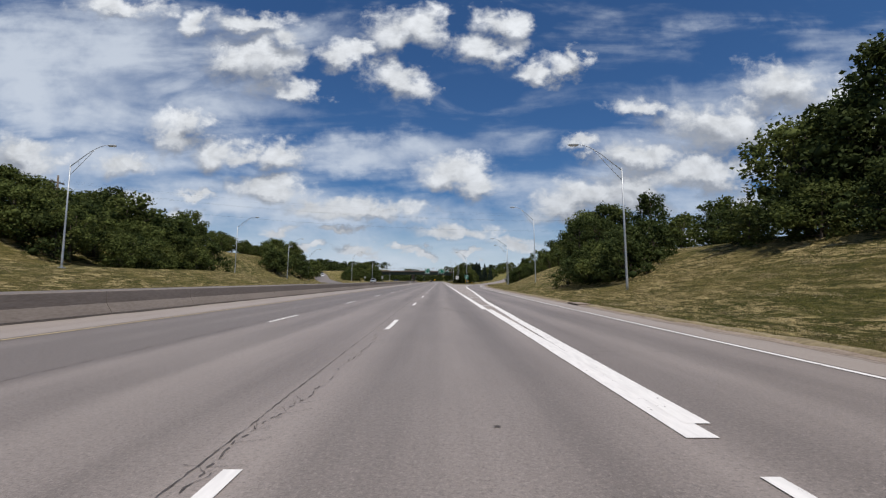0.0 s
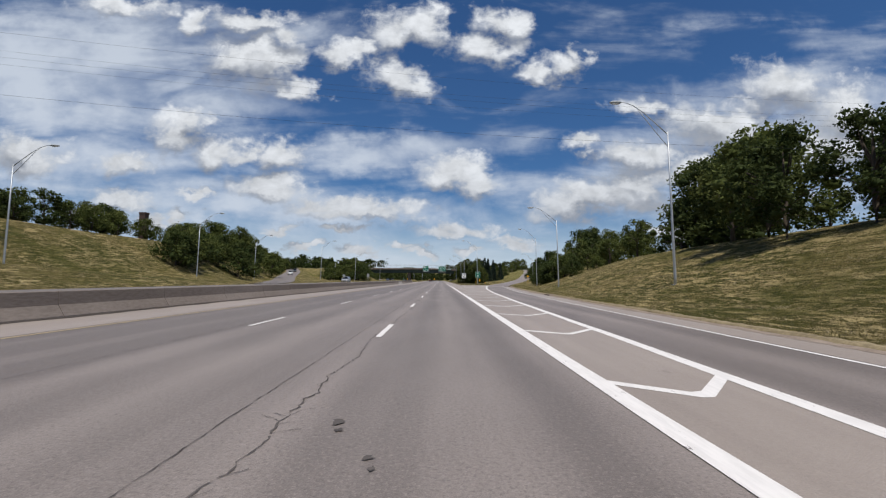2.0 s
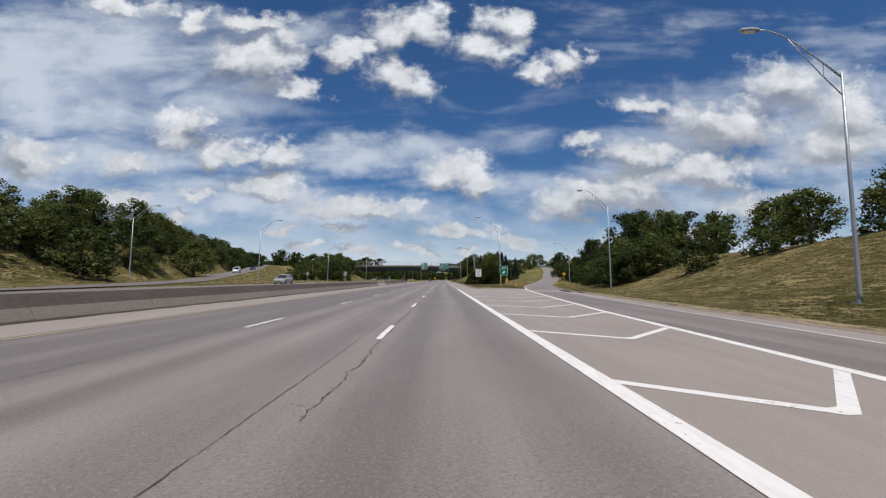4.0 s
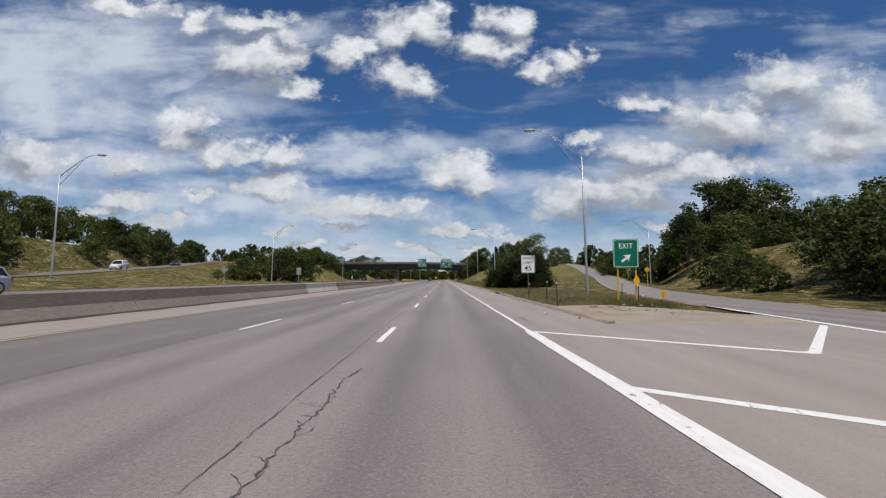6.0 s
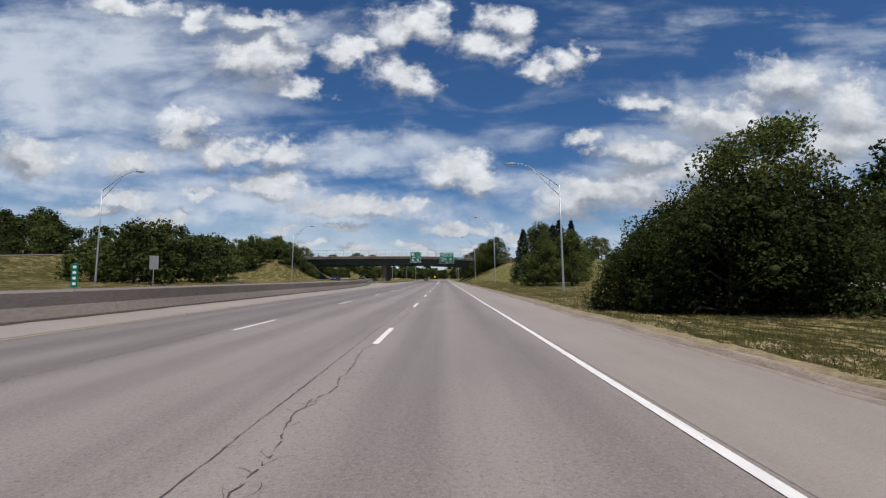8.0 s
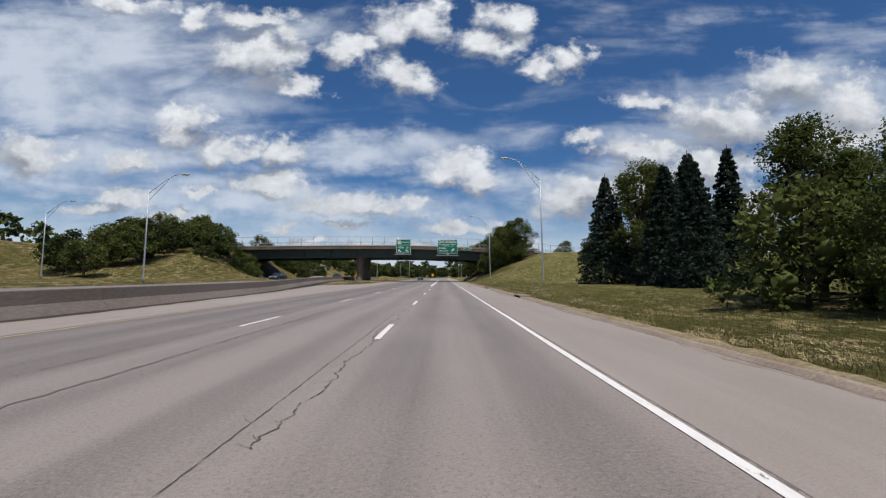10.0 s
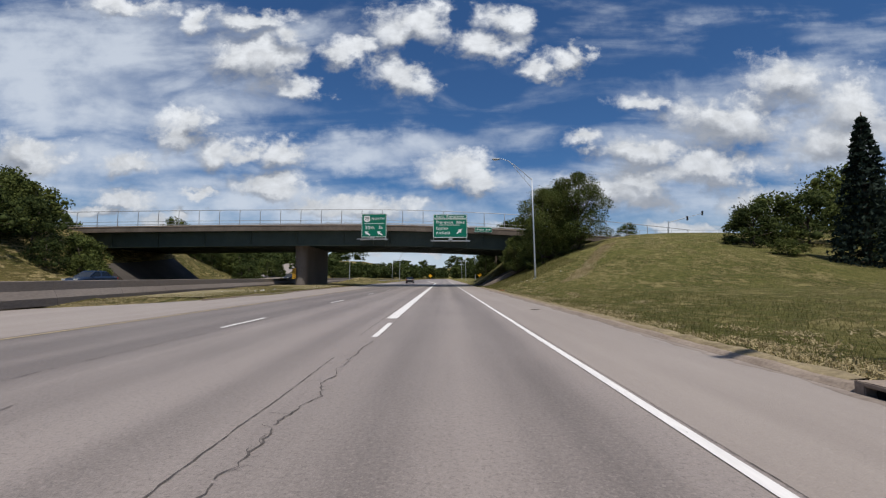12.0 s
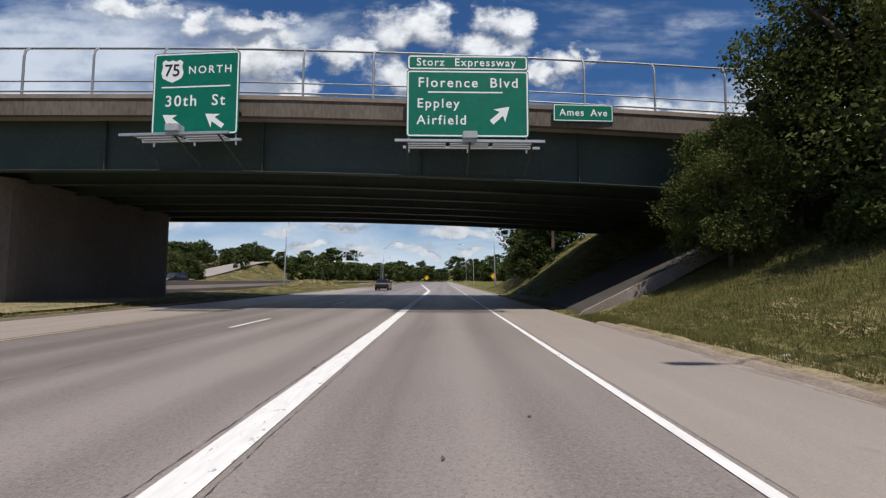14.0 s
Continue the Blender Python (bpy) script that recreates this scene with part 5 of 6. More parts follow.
def far_plant(kind, x, y, h, wide):
    """Notes a distant tree, to be joined into one wood."""
    s = h / HEIGHT[kind.name]
    for o in kind.children:
        m = pose(x, y, stand(x, y) - 0.2, 0, 0, plant_rng.uniform(0, 360)) @ Matrix.Diagonal((s * wide, s * wide, s, 1))
        if o.name.startswith("crown"):
            v = np.empty(3 * len(o.data.vertices), np.float32)
            o.data.vertices.foreach_get("co", v)
            FAR.append(v.reshape(-1, 3) @ np.array(m.to_3x3()).T + np.array(m.translation))


def far_wood():
    v = np.concatenate(FAR)
    n = len(v) // 4
    me = bpy.data.meshes.new("far_wood")
    me.vertices.add(4 * n)
    me.vertices.foreach_set("co", v.ravel())
    me.loops.add(4 * n)
    me.loops.foreach_set("vertex_index", np.arange(4 * n))
    me.polygons.add(n)
    me.polygons.foreach_set("loop_start", np.arange(n) * 4)
    me.update(calc_edges=True)
    me.materials.append(leaf_dark)
    return tagged(new("far_wood", me), "distant green woods beyond the bridge", "trees", kind="stuff")


def grove(kinds, x0, x1, y0, y1, n, h0, h1, wide=1.0):
    """Trees at even steps along y, scattered over the band from x0 to x1."""
    for i in range(n):
        y = y0 + (y1 - y0) * (i + plant_rng.uniform(0.1, 0.9)) / n
        k = kinds[i % len(kinds)]
        (far_plant if k in (FAR_A, FAR_B) else plant)(k, plant_rng.uniform(x0, x1), y, plant_rng.uniform(h0, h1), wide * plant_rng.uniform(0.9, 1.15))


# right bank, before the exit
grove((B, A, B, C), 28, 38, 16, 44, 8, 8, 12)
grove((BUSH, BUSH2), 24, 29, 16, 42, 7, 3, 4.5)
plant(B, 30.5, 29.5, 13), plant(B, 31.5, 38, 9.5)
for x, y, h, k in ((15.4, 54.5, 3.6, BUSH), (16.2, 50.5, 4.2, BUSH), (16.9, 46.8, 4.3, BUSH2), (17.8, 43.6, 4.4, BUSH), (19.4, 46, 5.2, BUSH), (19.6, 50, 5.2, BUSH), (18.8, 54.5, 4.4, BUSH2), (22.5, 48.5, 4.8, BUSH), (22, 53.5, 4.2, BUSH), (25.5, 66, 2.8, BUSH), (41.5, 88, 13.2, B), (38, 71, 6.2, C), (42.5, 69, 6.6, B), (47.5, 67, 7, A), (35, 73.5, 5.5, A), (26, 84, 9, B), (29, 90, 10.5, C), (27, 78, 8, B), (31, 98, 9, A),
                   (36.5, 111.5, 13.5, B), (41.5, 110, 15, B), (39.5, 116, 14, A), (37.5, 106, 10, B), (33.5, 113, 7, BUSH), (36, 108, 6.5, BUSH), (37, 105, 7, BUSH), (43, 113, 15, A), (33, 126, 6.5, A), (35, 133, 5.5, C), (34, 141, 5.5, A), (37, 150, 6, C), (35, 158, 5.5, A), (33, 146, 3, BUSH2), (30, 153, 4, BUSH),
                   (27.5, 172.5, 4.6, BUSH), (29.8, 170.5, 5.4, BUSH), (32.5, 169, 5.6, BUSH2), (30.5, 174.5, 5.6, BUSH), (35, 171, 5.4, BUSH), (28.5, 177, 5.2, BUSH), (31, 180, 6.2, BUSH), (34, 183, 6.4, C), (33.5, 187, 5.6, BUSH), (37, 190, 5, BUSH2), (35.5, 181, 4.5, BUSH), (31.5, 197, 3.6, BUSH), (34, 201, 4.4, BUSH2), (33.5, 206, 4, BUSH), (30, 191, 3, BUSH2), (38.5, 178, 9, A), (63, 254, 19.5, B), (69, 258, 21, B), (75.5, 256, 19, A), (68, 264, 14, C), (67, 249, 11, B), (63.5, 252, 7, BUSH), (40.5, 241, 5.2, BUSH), (43, 244, 6.2, BUSH), (45.5, 240, 5, BUSH2), (71, 250, 9, BUSH), (50, 216, 6.5, BUSH), (54, 213, 7.5, C)):
    plant(k, x, y, h)
grove((MID_A, MID_B), 42, 56, 20, 210, 16, 7, 11)
# beyond the exit road
grove((MID_A, BUSH2, MID_B), 46, 62, 222, 300, 9, 5, 9)
plant(B, 43, 229, 11), plant(A, 47, 236, 10), plant(BUSH, 42, 262, 5), plant(BUSH2, 44, 268, 5)
# thicket on the lawn
for x, y, h, k in ((8.6, 216.6, 3.4, THICKET), (9.4, 217.5, 4.2, THICKET), (10.5, 214.6, 5.0, THICKET), (12, 216, 5.6, THICKET), (13.0, 214.2, 5.0, THICKET), (13, 219, 6.0, THICKET), (11.5, 219.6, 5.4, THICKET), (12.4, 216, 7.6, THIN), (13.4, 217.4, 8.4, THIN), (7.6, 217, 2.8, THICKET),
                   (13.2, 258, 6.6, FINE), (15.2, 264.5, 8.2, FINE), (12.6, 262, 4.6, BUSH2), (18, 262, 8.4, FINE), (20.5, 268, 7.6, FINE), (26, 301, 3.2, BUSH2)):
    plant(k, x, y, h)
plant(FINE, 20, 291, 12.8)
plant(SPRUCE, 16.5, 292.3, 11.5), plant(SPRUCE, 23.2, 289, 13), plant(SPRUCE2, 23, 296, 12)
plant(SPRUCE, 17.4, 281.8, 10), plant(SPRUCE, 17, 276.8, 9), plant(SPRUCE, 20.8, 284.5, 11.5)
plant(SPRUCE2, 24.5, 285, 12.5)
plant(SPRUCE2, 32.3, 329.3, 12), plant(SPRUCE2, 31.5, 319.5, 11), plant(SPRUCE2, 35, 316, 11), plant(BUSH2, 34, 324, 3.5), plant(BUSH2, 29, 333, 1.6, 1.5), plant(BUSH2, 37.5, 333, 2.2, 1.6), plant(BUSH, 41, 334, 2.4, 1.6)
plant(BUSH, 30, 338.5, 4.4), plant(BUSH2, 33, 341, 5.2), plant(BUSH, 36.5, 340, 5.6), plant(C, 40, 338, 6)
plant(C, 50, 352, 8.5), plant(BUSH2, 47, 346, 5), plant(A, 55, 356, 8)
# by the bridge, right
plant(NEAR, 13.6, 356.8, 11.0, 0.9), plant(NEAR, 18.4, 356.4, 11), plant(NEAR, 10.6, 359.8, 6.0, 0.9), plant(BUSH2, 12.2, 355.4, 2.2), plant(NEAR, 15.6, 358.4, 10.5), plant(FINE, 12.8, 359.4, 7.5)
plant(B, 10.8, 387.5, 8), plant(BUSH, 8.6, 387, 4.2), plant(BUSH, 9.4, 391, 5), plant(BUSH, 11.5, 395, 6.5), plant(B, 13.5, 391, 8.5)
grove((A, C), 24, 42, 388, 420, 5, 5, 8)
plant(B, 11.5, 402, 10), plant(BUSH, 10.5, 396, 5), plant(B, 14.5, 410, 11), plant(A, 18, 404, 11), plant(C, 15, 420, 9)
# left bank
grove((C, BUSH2, A, BUSH), -53, -43, 72, 90, 9, 7, 9.5)
grove((A, BUSH2, C, BUSH), -58, -47, 50, 80, 17, 5.5, 8)
grove((BUSH2, BUSH), -48, -43, 60, 88, 9, 3.5, 5.5)
grove((MID_B, MID_A), -76, -58, 24, 92, 18, 6.5, 8.5)
plant(BUSH, -43.5, 87, 6), plant(B, -50, 92, 8.5), plant(C, -56, 100, 9)
grove((MID_A, C, MID_B), -76, -64, 100, 150, 20, 5, 7.5)
grove((MID_A, C, MID_B), -70, -62, 150, 172, 5, 3.5, 5)
grove((BUSH, C, BUSH2, A), -56, -49, 136, 164, 9, 5, 7.5)
grove((B, A, C), -62, -56, 150, 176, 5, 5.5, 8)
grove((B, A, C), -68, -57, 176, 206, 9, 7, 9.5)
plant(BUSH2, -55, 182, 5), plant(BUSH, -66, 212.5, 5.2), plant(BUSH2, -68, 216, 5), plant(BUSH, -64.5, 208, 4.6), plant(BUSH2, -74, 243, 4.6), plant(BUSH, -77, 249, 5)
grove((MID_A, MID_B), -100, -84, 196, 300, 10, 9, 12)
for x, y, h in ((-71, 206, 8), (-74, 214, 9), (-78, 222, 9.5), (-80, 231, 9), (-83, 240, 9.5), (-86, 250, 9), (-90, 262, 9), (-94, 275, 8.5), (-99, 287, 8)):
    plant((A, C, B)[int(y) % 3], x, y, h)
grove((BUSH, BUSH2), -88, -80, 262, 300, 5, 6, 8)
# between slip road and oncoming lanes
for x, y, h, k in ((-37, 252, 7.5, BUSH), (-39, 258, 8.5, C), (-36, 262, 7, BUSH), (-41, 266, 9, B), (-38, 272, 8, BUSH), (-44, 262, 7, BUSH2), (-42, 276, 8, A), (-50, 262, 6, BUSH2), (-56, 274, 6.5, BUSH), (-46, 284, 8, C)):
    plant(k, x, y, h)
wither = plant(THIN, -47, 243, 2.6, 1.6)
tagged(wither, "withered brown-grey shrub on the mown slope", "bush")
grove((A, MID_B, C), -70, -52, 318, 350, 9, 6.5, 9.5)
grove((BUSH, C), -52, -46, 340, 358, 5, 4, 6)
plant(B, -58, 336, 9), plant(C, -63, 330, 8)
grove((C, BUSH2, MID_A), -68, -50, 350, 360, 9, 5.5, 8)
grove((BUSH, BUSH2), -52, -44, 346, 358, 6, 3, 4.5)
grove((MID_B, MID_A), -112, -97, 286, 330, 9, 9, 12)
# beyond the bridge
grove((C, BUSH, B, A), -72, -53, 398, 446, 16, 6, 8.5)
grove((BUSH, BUSH2), -57, -49, 404, 440, 8, 3.5, 5)
grove((FAR_A, FAR_B), -85, -58, 395, 480, 10, 4, 6)
grove((FAR_A, FAR_B), -100, -62, 480, 560, 12, 5, 8)
grove((FAR_B, FAR_A), 26, 60, 430, 560, 16, 7, 11)
grove((FAR_A, FAR_B), 14, 26, 470, 640, 12, 6, 10)
grove((FAR_A, FAR_B), -160, -80, 320, 560, 26, 8, 13)
grove((FAR_A, FAR_B), -58, -38, 500, 700, 22, 6, 10)
grove((FAR_B, FAR_A), -140, -20, 640, 820, 22, 9, 15)
grove((FAR_A, FAR_B), 12, 140, 660, 820, 20, 9, 15)
grove((FAR_A, FAR_B), 60, 130, 240, 420, 16, 8, 12)
grove((FAR_A, FAR_B, FAR_B), -34, 30, 702, 730, 18, 9, 14)
for i in range(110):
    x = -190 + 380 * (i + plant_rng.random()) / 110
    if not -16 < x < 8:
        far_plant(FAR_B if i % 3 else FAR_A, x, plant_rng.uniform(600, 660) - 40 * float(smooth01(8, 60, abs(x))), plant_rng.uniform(7.5, 12), 1.35)
for i in range(60):
    x = -700 + 1400 * (i + plant_rng.random()) / 60
    if abs(x + 5) > 9:
        far_plant(FAR_A if i % 2 else FAR_B, x, plant_rng.uniform(840, 1000), plant_rng.uniform(11, 18), 1.5)
far_wood()
for p in PROTO:
    for o in (p, *p.children_recursive):
        bpy.data.objects.remove(o)


# ---- rough grass along the kerbs and in the gore ----
def tufts(name, n, place, h0, h1, label, seed, mat=None, flat=0.35, wide=1.0):
    rng = np.random.default_rng(seed)
    x, y = place(rng, n)
    z = ground_z(x, y)
    h = rng.uniform(h0, h1, len(x))
    a = rng.uniform(0, 2 * math.pi, len(x))
    w = (0.006 + 0.008 * rng.random(len(x))) * wide
    lean = rng.normal(0, flat, (len(x), 2)) * h[:, None]
    p0 = np.stack([x - w * np.cos(a), y - w * np.sin(a), z - 0.05], 1)
    p1 = np.stack([x + w * np.cos(a), y + w * np.sin(a), z - 0.05], 1)
    p2 = np.stack([x + lean[:, 0], y + lean[:, 1], z + h], 1)
    v = np.stack([p0, p1, p2], 1).reshape(-1, 3)
    me = bpy.data.meshes.new(name)
    m = len(x)
    me.vertices.add(3 * m)
    me.vertices.foreach_set("co", v.ravel())
    me.loops.add(3 * m)
    me.loops.foreach_set("vertex_index", np.arange(3 * m))
    me.polygons.add(m)
    me.polygons.foreach_set("loop_start", np.arange(m) * 3)
    me.update(calc_edges=True)
    me.materials.append(mat or blade)
    return tagged(new(name, me), label, "grass", kind="stuff")


def in_gore(rng, n):
    y = 171.2 + 27 * rng.random(n) ** 1.5
    x = KERB_X + 0.35 + rng.random(n) ** 1.3 * np.clip(np.interp(y, GORE_Y, GORE_X) - KERB_X - 1.0, 1, 9)
    keep = (y > 171.0 + 0.28 * (x - KERB_X)) & (np.sin(x * 2.3) * np.sin(y * 1.7 + x) + rng.normal(0, 0.5, n) > -0.3)
    return x[keep], y[keep]


def by_kerb(rng, n):
    y = rng.uniform(184, 360, n)
    return KERB_X + 0.3 + rng.random(n) ** 2.2 * 7.0, y


def by_exit(rng, n):
    y = rng.uniform(0, 170, n)
    return np.interp(y, GORE_Y, EDGE_X) + 0.35 + rng.random(n) ** 2 * 8.0, y


def by_bridge(rng, n):
    y = rng.uniform(346, 361, n)
    return KERB_X + 0.35 + rng.random(n) ** 1.2 * 10.0, y


def median(rng, n):
    y = rng.uniform(324, 372, n)
    return np.interp(y, BAR_Y, BAR_X) + 0.5 + rng.random(n) * (-14.8 - np.interp(y, BAR_Y, BAR_X) - 0.5), y


def median_hay(rng, n):
    """Clumps of hay along the foot of the barrier."""
    cy = rng.uniform(316, 362, 90)
    cx = np.interp(cy, BAR_Y, BAR_X) + 0.7 + rng.random(90) ** 1.5 * 3.0
    pick = rng.integers(0, 90, n)
    return cx[pick] + rng.normal(0, 0.3, n), cy[pick] + rng.normal(0, 0.5, n)


def hay_heaps(rng, n):
    """Clumps of cut hay close to the kerb and in a trail up the hill."""
    cy = rng.uniform(196, 356, 260)
    cx = KERB_X + 0.5 + rng.random(260) ** 2.0 * 3.2 * np.where(cy > 280, 1.3, 0.8)
    ky = rng.uniform(282, 350, 190)
    cx, cy = np.concatenate([cx, KERB_X + 0.45 + rng.random(190) ** 1.5 * 1.1]), np.concatenate([cy, ky])
    ty = rng.uniform(336, 351, 70)
    cx, cy = np.concatenate([cx, 11.7 + (ty - 336) * 0.58 + rng.normal(0, 0.4, 70)]), np.concatenate([cy, ty])
    pick = rng.integers(0, len(cx), n)
    return np.maximum(KERB_X + 0.3, cx[pick] + rng.normal(0, 0.17, n)), cy[pick] + rng.normal(0, 0.34, n)


def weeds(rng, n):
    y = rng.uniform(171.6, 177.5, n)
    return 5.6 + rng.random(n) * 6.2, y


tufts("long_grass", 80000, in_gore, 0.05, 0.36, "long unmown straw-coloured grass in the gore", 1)
tufts("weeds", 12000, weeds, 0.06, 0.4, "green weeds among the long grass by the sign", 6, green_blade, 0.4, 1.5)
def hay(name, place, n, size, seed):
    """Cut hay as flat wisps in clumps."""
    rng = np.random.default_rng(seed)
    x, y = place(rng, n)
    c = np.stack([x, y, ground_z(x, y) + rng.uniform(0.0, 0.07, n)], 1)
    return tagged(new(name, sprays(name, c, size, 0.3, rng, straw_blade, 2.0)), "clumps of pale cut hay lying on the grass", "hay", kind="stuff")


def hay_slope(rng, n):
    """Rows of hay along the exit lane's bank."""
    cy = rng.uniform(4, 165, 420)
    row = rng.integers(0, 8, 420)
    cx = np.interp(cy, GORE_Y, EDGE_X) + 2.2 + row * 1.55 + rng.normal(0, 0.3, 420) + 0.6 * np.sin(cy * 0.13)
    pick = rng.integers(0, 420, n)
    return cx[pick] + rng.normal(0, 0.16, n), cy[pick] + rng.normal(0, 0.75, n)


def hay_trail(rng, n):
    cy = rng.uniform(336, 351.5, 60)
    pick = rng.integers(0, 60, n)
    return 11.7 + (cy[pick] - 336) * 0.58 + rng.normal(0, 0.45, n), cy[pick] + rng.normal(0, 0.2, n)


hay("hay", hay_trail, 9000, 0.07, 12)
hay("hay", hay_heaps, 60000, 0.058, 7)
hay("hay", hay_slope, 34000, 0.052, 9)
tufts("verge_grass", 120000, by_kerb, 0.05, 0.17, "short green grass along the kerb", 2, green_blade)
tufts("verge_grass", 36000, by_exit, 0.05, 0.2, "short olive grass along the exit lane", 3, green_blade)
tufts("bank_grass", 36000, by_bridge, 0.05, 0.24, "uneven green grass on the bank by the bridge", 4, green_blade)
def flowers():
    rng = np.random.default_rng(8)
    x, y = in_gore(rng, 3000)
    near = (y < 180)
    c = np.stack([x, y, ground_z(x, y) + rng.uniform(0.15, 0.35, len(x))], 1)[near]
    return tagged(new("clover_flowers", sprays("clover_flowers", c[::2], 0.014, 0.9, rng, sign_white)), "tiny white clover flowers in the long grass", "flowers", kind="stuff")


flowers()
tufts("median_grass", 16000, median, 0.03, 0.1, "thin dry grass on the median", 5, straw_blade, 0.8)
tufts("median_grass", 22000, median, 0.05, 0.16, "uneven green grass on the median", 15, green_blade, 0.5)
hay("hay", median_hay, 9000, 0.06, 16)


# ---- litter and debris ----
def scrap(x, y, z, size, seed, mat, label="crumpled white paper scrap lying on the ground", name="litter"):
    """A crumpled sheet."""
    r = random.Random(seed)
    bm = bmesh.new()
    n = 5
    vs = [[bm.verts.new((size * (i / (n - 1) - 0.5) * r.uniform(0.7, 1.2), size * 0.7 * (j / (n - 1) - 0.5) * r.uniform(0.7, 1.2), size * r.uniform(0.0, 0.28))) for j in range(n)] for i in range(n)]
    for i in range(n - 1):
        for j in range(n - 1):
            bm.faces.new((vs[i][j], vs[i + 1][j], vs[i + 1][j + 1], vs[i][j + 1]))
    o = part(name, bm, mat)
    o.matrix_world = pose(x, y, z, 0, 0, r.uniform(0, 360))
    m = o.modifiers.new("thickness", "SOLIDIFY")
    m.thickness = 0.004
    return tagged(o, label, "litter", "litter")


scrap(4.07, 167.3, 0.012, 0.17, 1, sign_white, "flattened white container lying on the concrete shoulder")
scrap(8.9, 171.6, 0.10, 0.16, 2, sign_white), scrap(9.6, 171.2, 0.10, 0.14, 3, sign_white), scrap(10.5, 172.0, 0.10, 0.1, 4, sign_white)
for i in range(14):
    x, y = random.uniform(-19.5, -15.2), random.uniform(329, 360)
    scrap(x, y, stand(x, y) + 0.07, random.uniform(0.12, 0.32), 20 + i, sign_white if i % 3 else soil, "pale litter lying on the median grass")
for x, y in ((12.2, 346.5), (9.3, 345.5), (8.8, 346), (6.0, 351.2), (12.5, 343.2), (9.8, 339.0)):
    scrap(x, y, stand(x, y) + 0.1, 0.16, int(x * 10), sign_white, "pale litter lying on the grassy bank")


def stick(x, y, z, length, turn, r, mat, label, name="stick"):
    pts = [(length * (i / 4 - 0.5), 0.06 * length * math.sin(i * 1.7 + x), r + 0.01 * math.sin(i * 2.2)) for i in range(5)]
    o = part(name, sweep(pts, [r * 0.7, r, r, r * 0.8, r * 0.5], 6), mat)
    o.matrix_world = pose(x, y, z, 0, 0, turn)
    return tagged(o, label, "debris", "debris")


for i in range(22):
    x, y = random.uniform(5.6, 10.5), random.uniform(166, 170.8)
    stick(x, y, 0.085, random.uniform(0.12, 0.4), random.uniform(0, 180), random.uniform(0.006, 0.014), bark, "dark twig lying on the bare soil")
for x, y, l, a in ((4.6, 177.5, 0.5, 75), (4.5, 178.6, 0.4, 100), (4.7, 176.2, 0.3, 60), (4.65, 164.8, 0.25, 90)):
    stick(x, y, 0.014, l, a, 0.02, bark, "dark broken branch lying in the gutter")
stick(3.9, 314.3, 0.016, 0.45, 20, 0.016, bark, "dark twig lying on the concrete shoulder")
pipe = thing("broken_pole", pose(5.75, 338.45, 0.2, 0, 2, -58), "orange and white plastic marker pole lying in the grass", "debris")
part("tube", sweep([(-0.45, 0, -0.03), (0.15, 0, -0.02)], 0.024, 8), orange_plastic, pipe)
part("sleeve", sweep([(0.15, 0, -0.02), (0.45, 0, -0.015)], 0.026, 8), soil, pipe, "dirty pale sleeve")


def pebbles():
    rng = np.random.default_rng(31)
    n = 500
    x, y = rng.uniform(5.3, 10.8, n), rng.uniform(165.5, 171.5, n)
    c = np.stack([x, y, np.full(n, 0.09)], 1)
    return tagged(new("pebbles", sprays("pebbles", c, 0.02, 0.8, rng, kerb_stone, 3.0)), "small stones strewn over the bare soil", "stones", kind="stuff")


pebbles()


# ---- cars ----
def car_paint(name, c):
    m = bpy.data.materials.new(name)
    m.use_nodes = True
    b = m.node_tree.nodes["Principled BSDF"]
    b.inputs["Base Color"].default_value = (*c, 1)
    b.inputs["Metallic"].default_value, b.inputs["Roughness"].default_value, b.inputs["Coat Weight"].default_value = 0.25, 0.35, 0.6
    return m


car_glass = car_paint("car_glass", (0.015, 0.018, 0.02))
car_glass.node_tree.nodes["Principled BSDF"].inputs["Roughness"].default_value = 0.08
red_lens = car_paint("red_lens", (0.35, 0.01, 0.01))
clear_lens = car_paint("clear_lens", (0.7, 0.7, 0.68))
rim_metal = material("rim_metal", (0.35, 0.35, 0.36), (0.45, 0.45, 0.46), 5, 0.4, 0, metal=0.8)


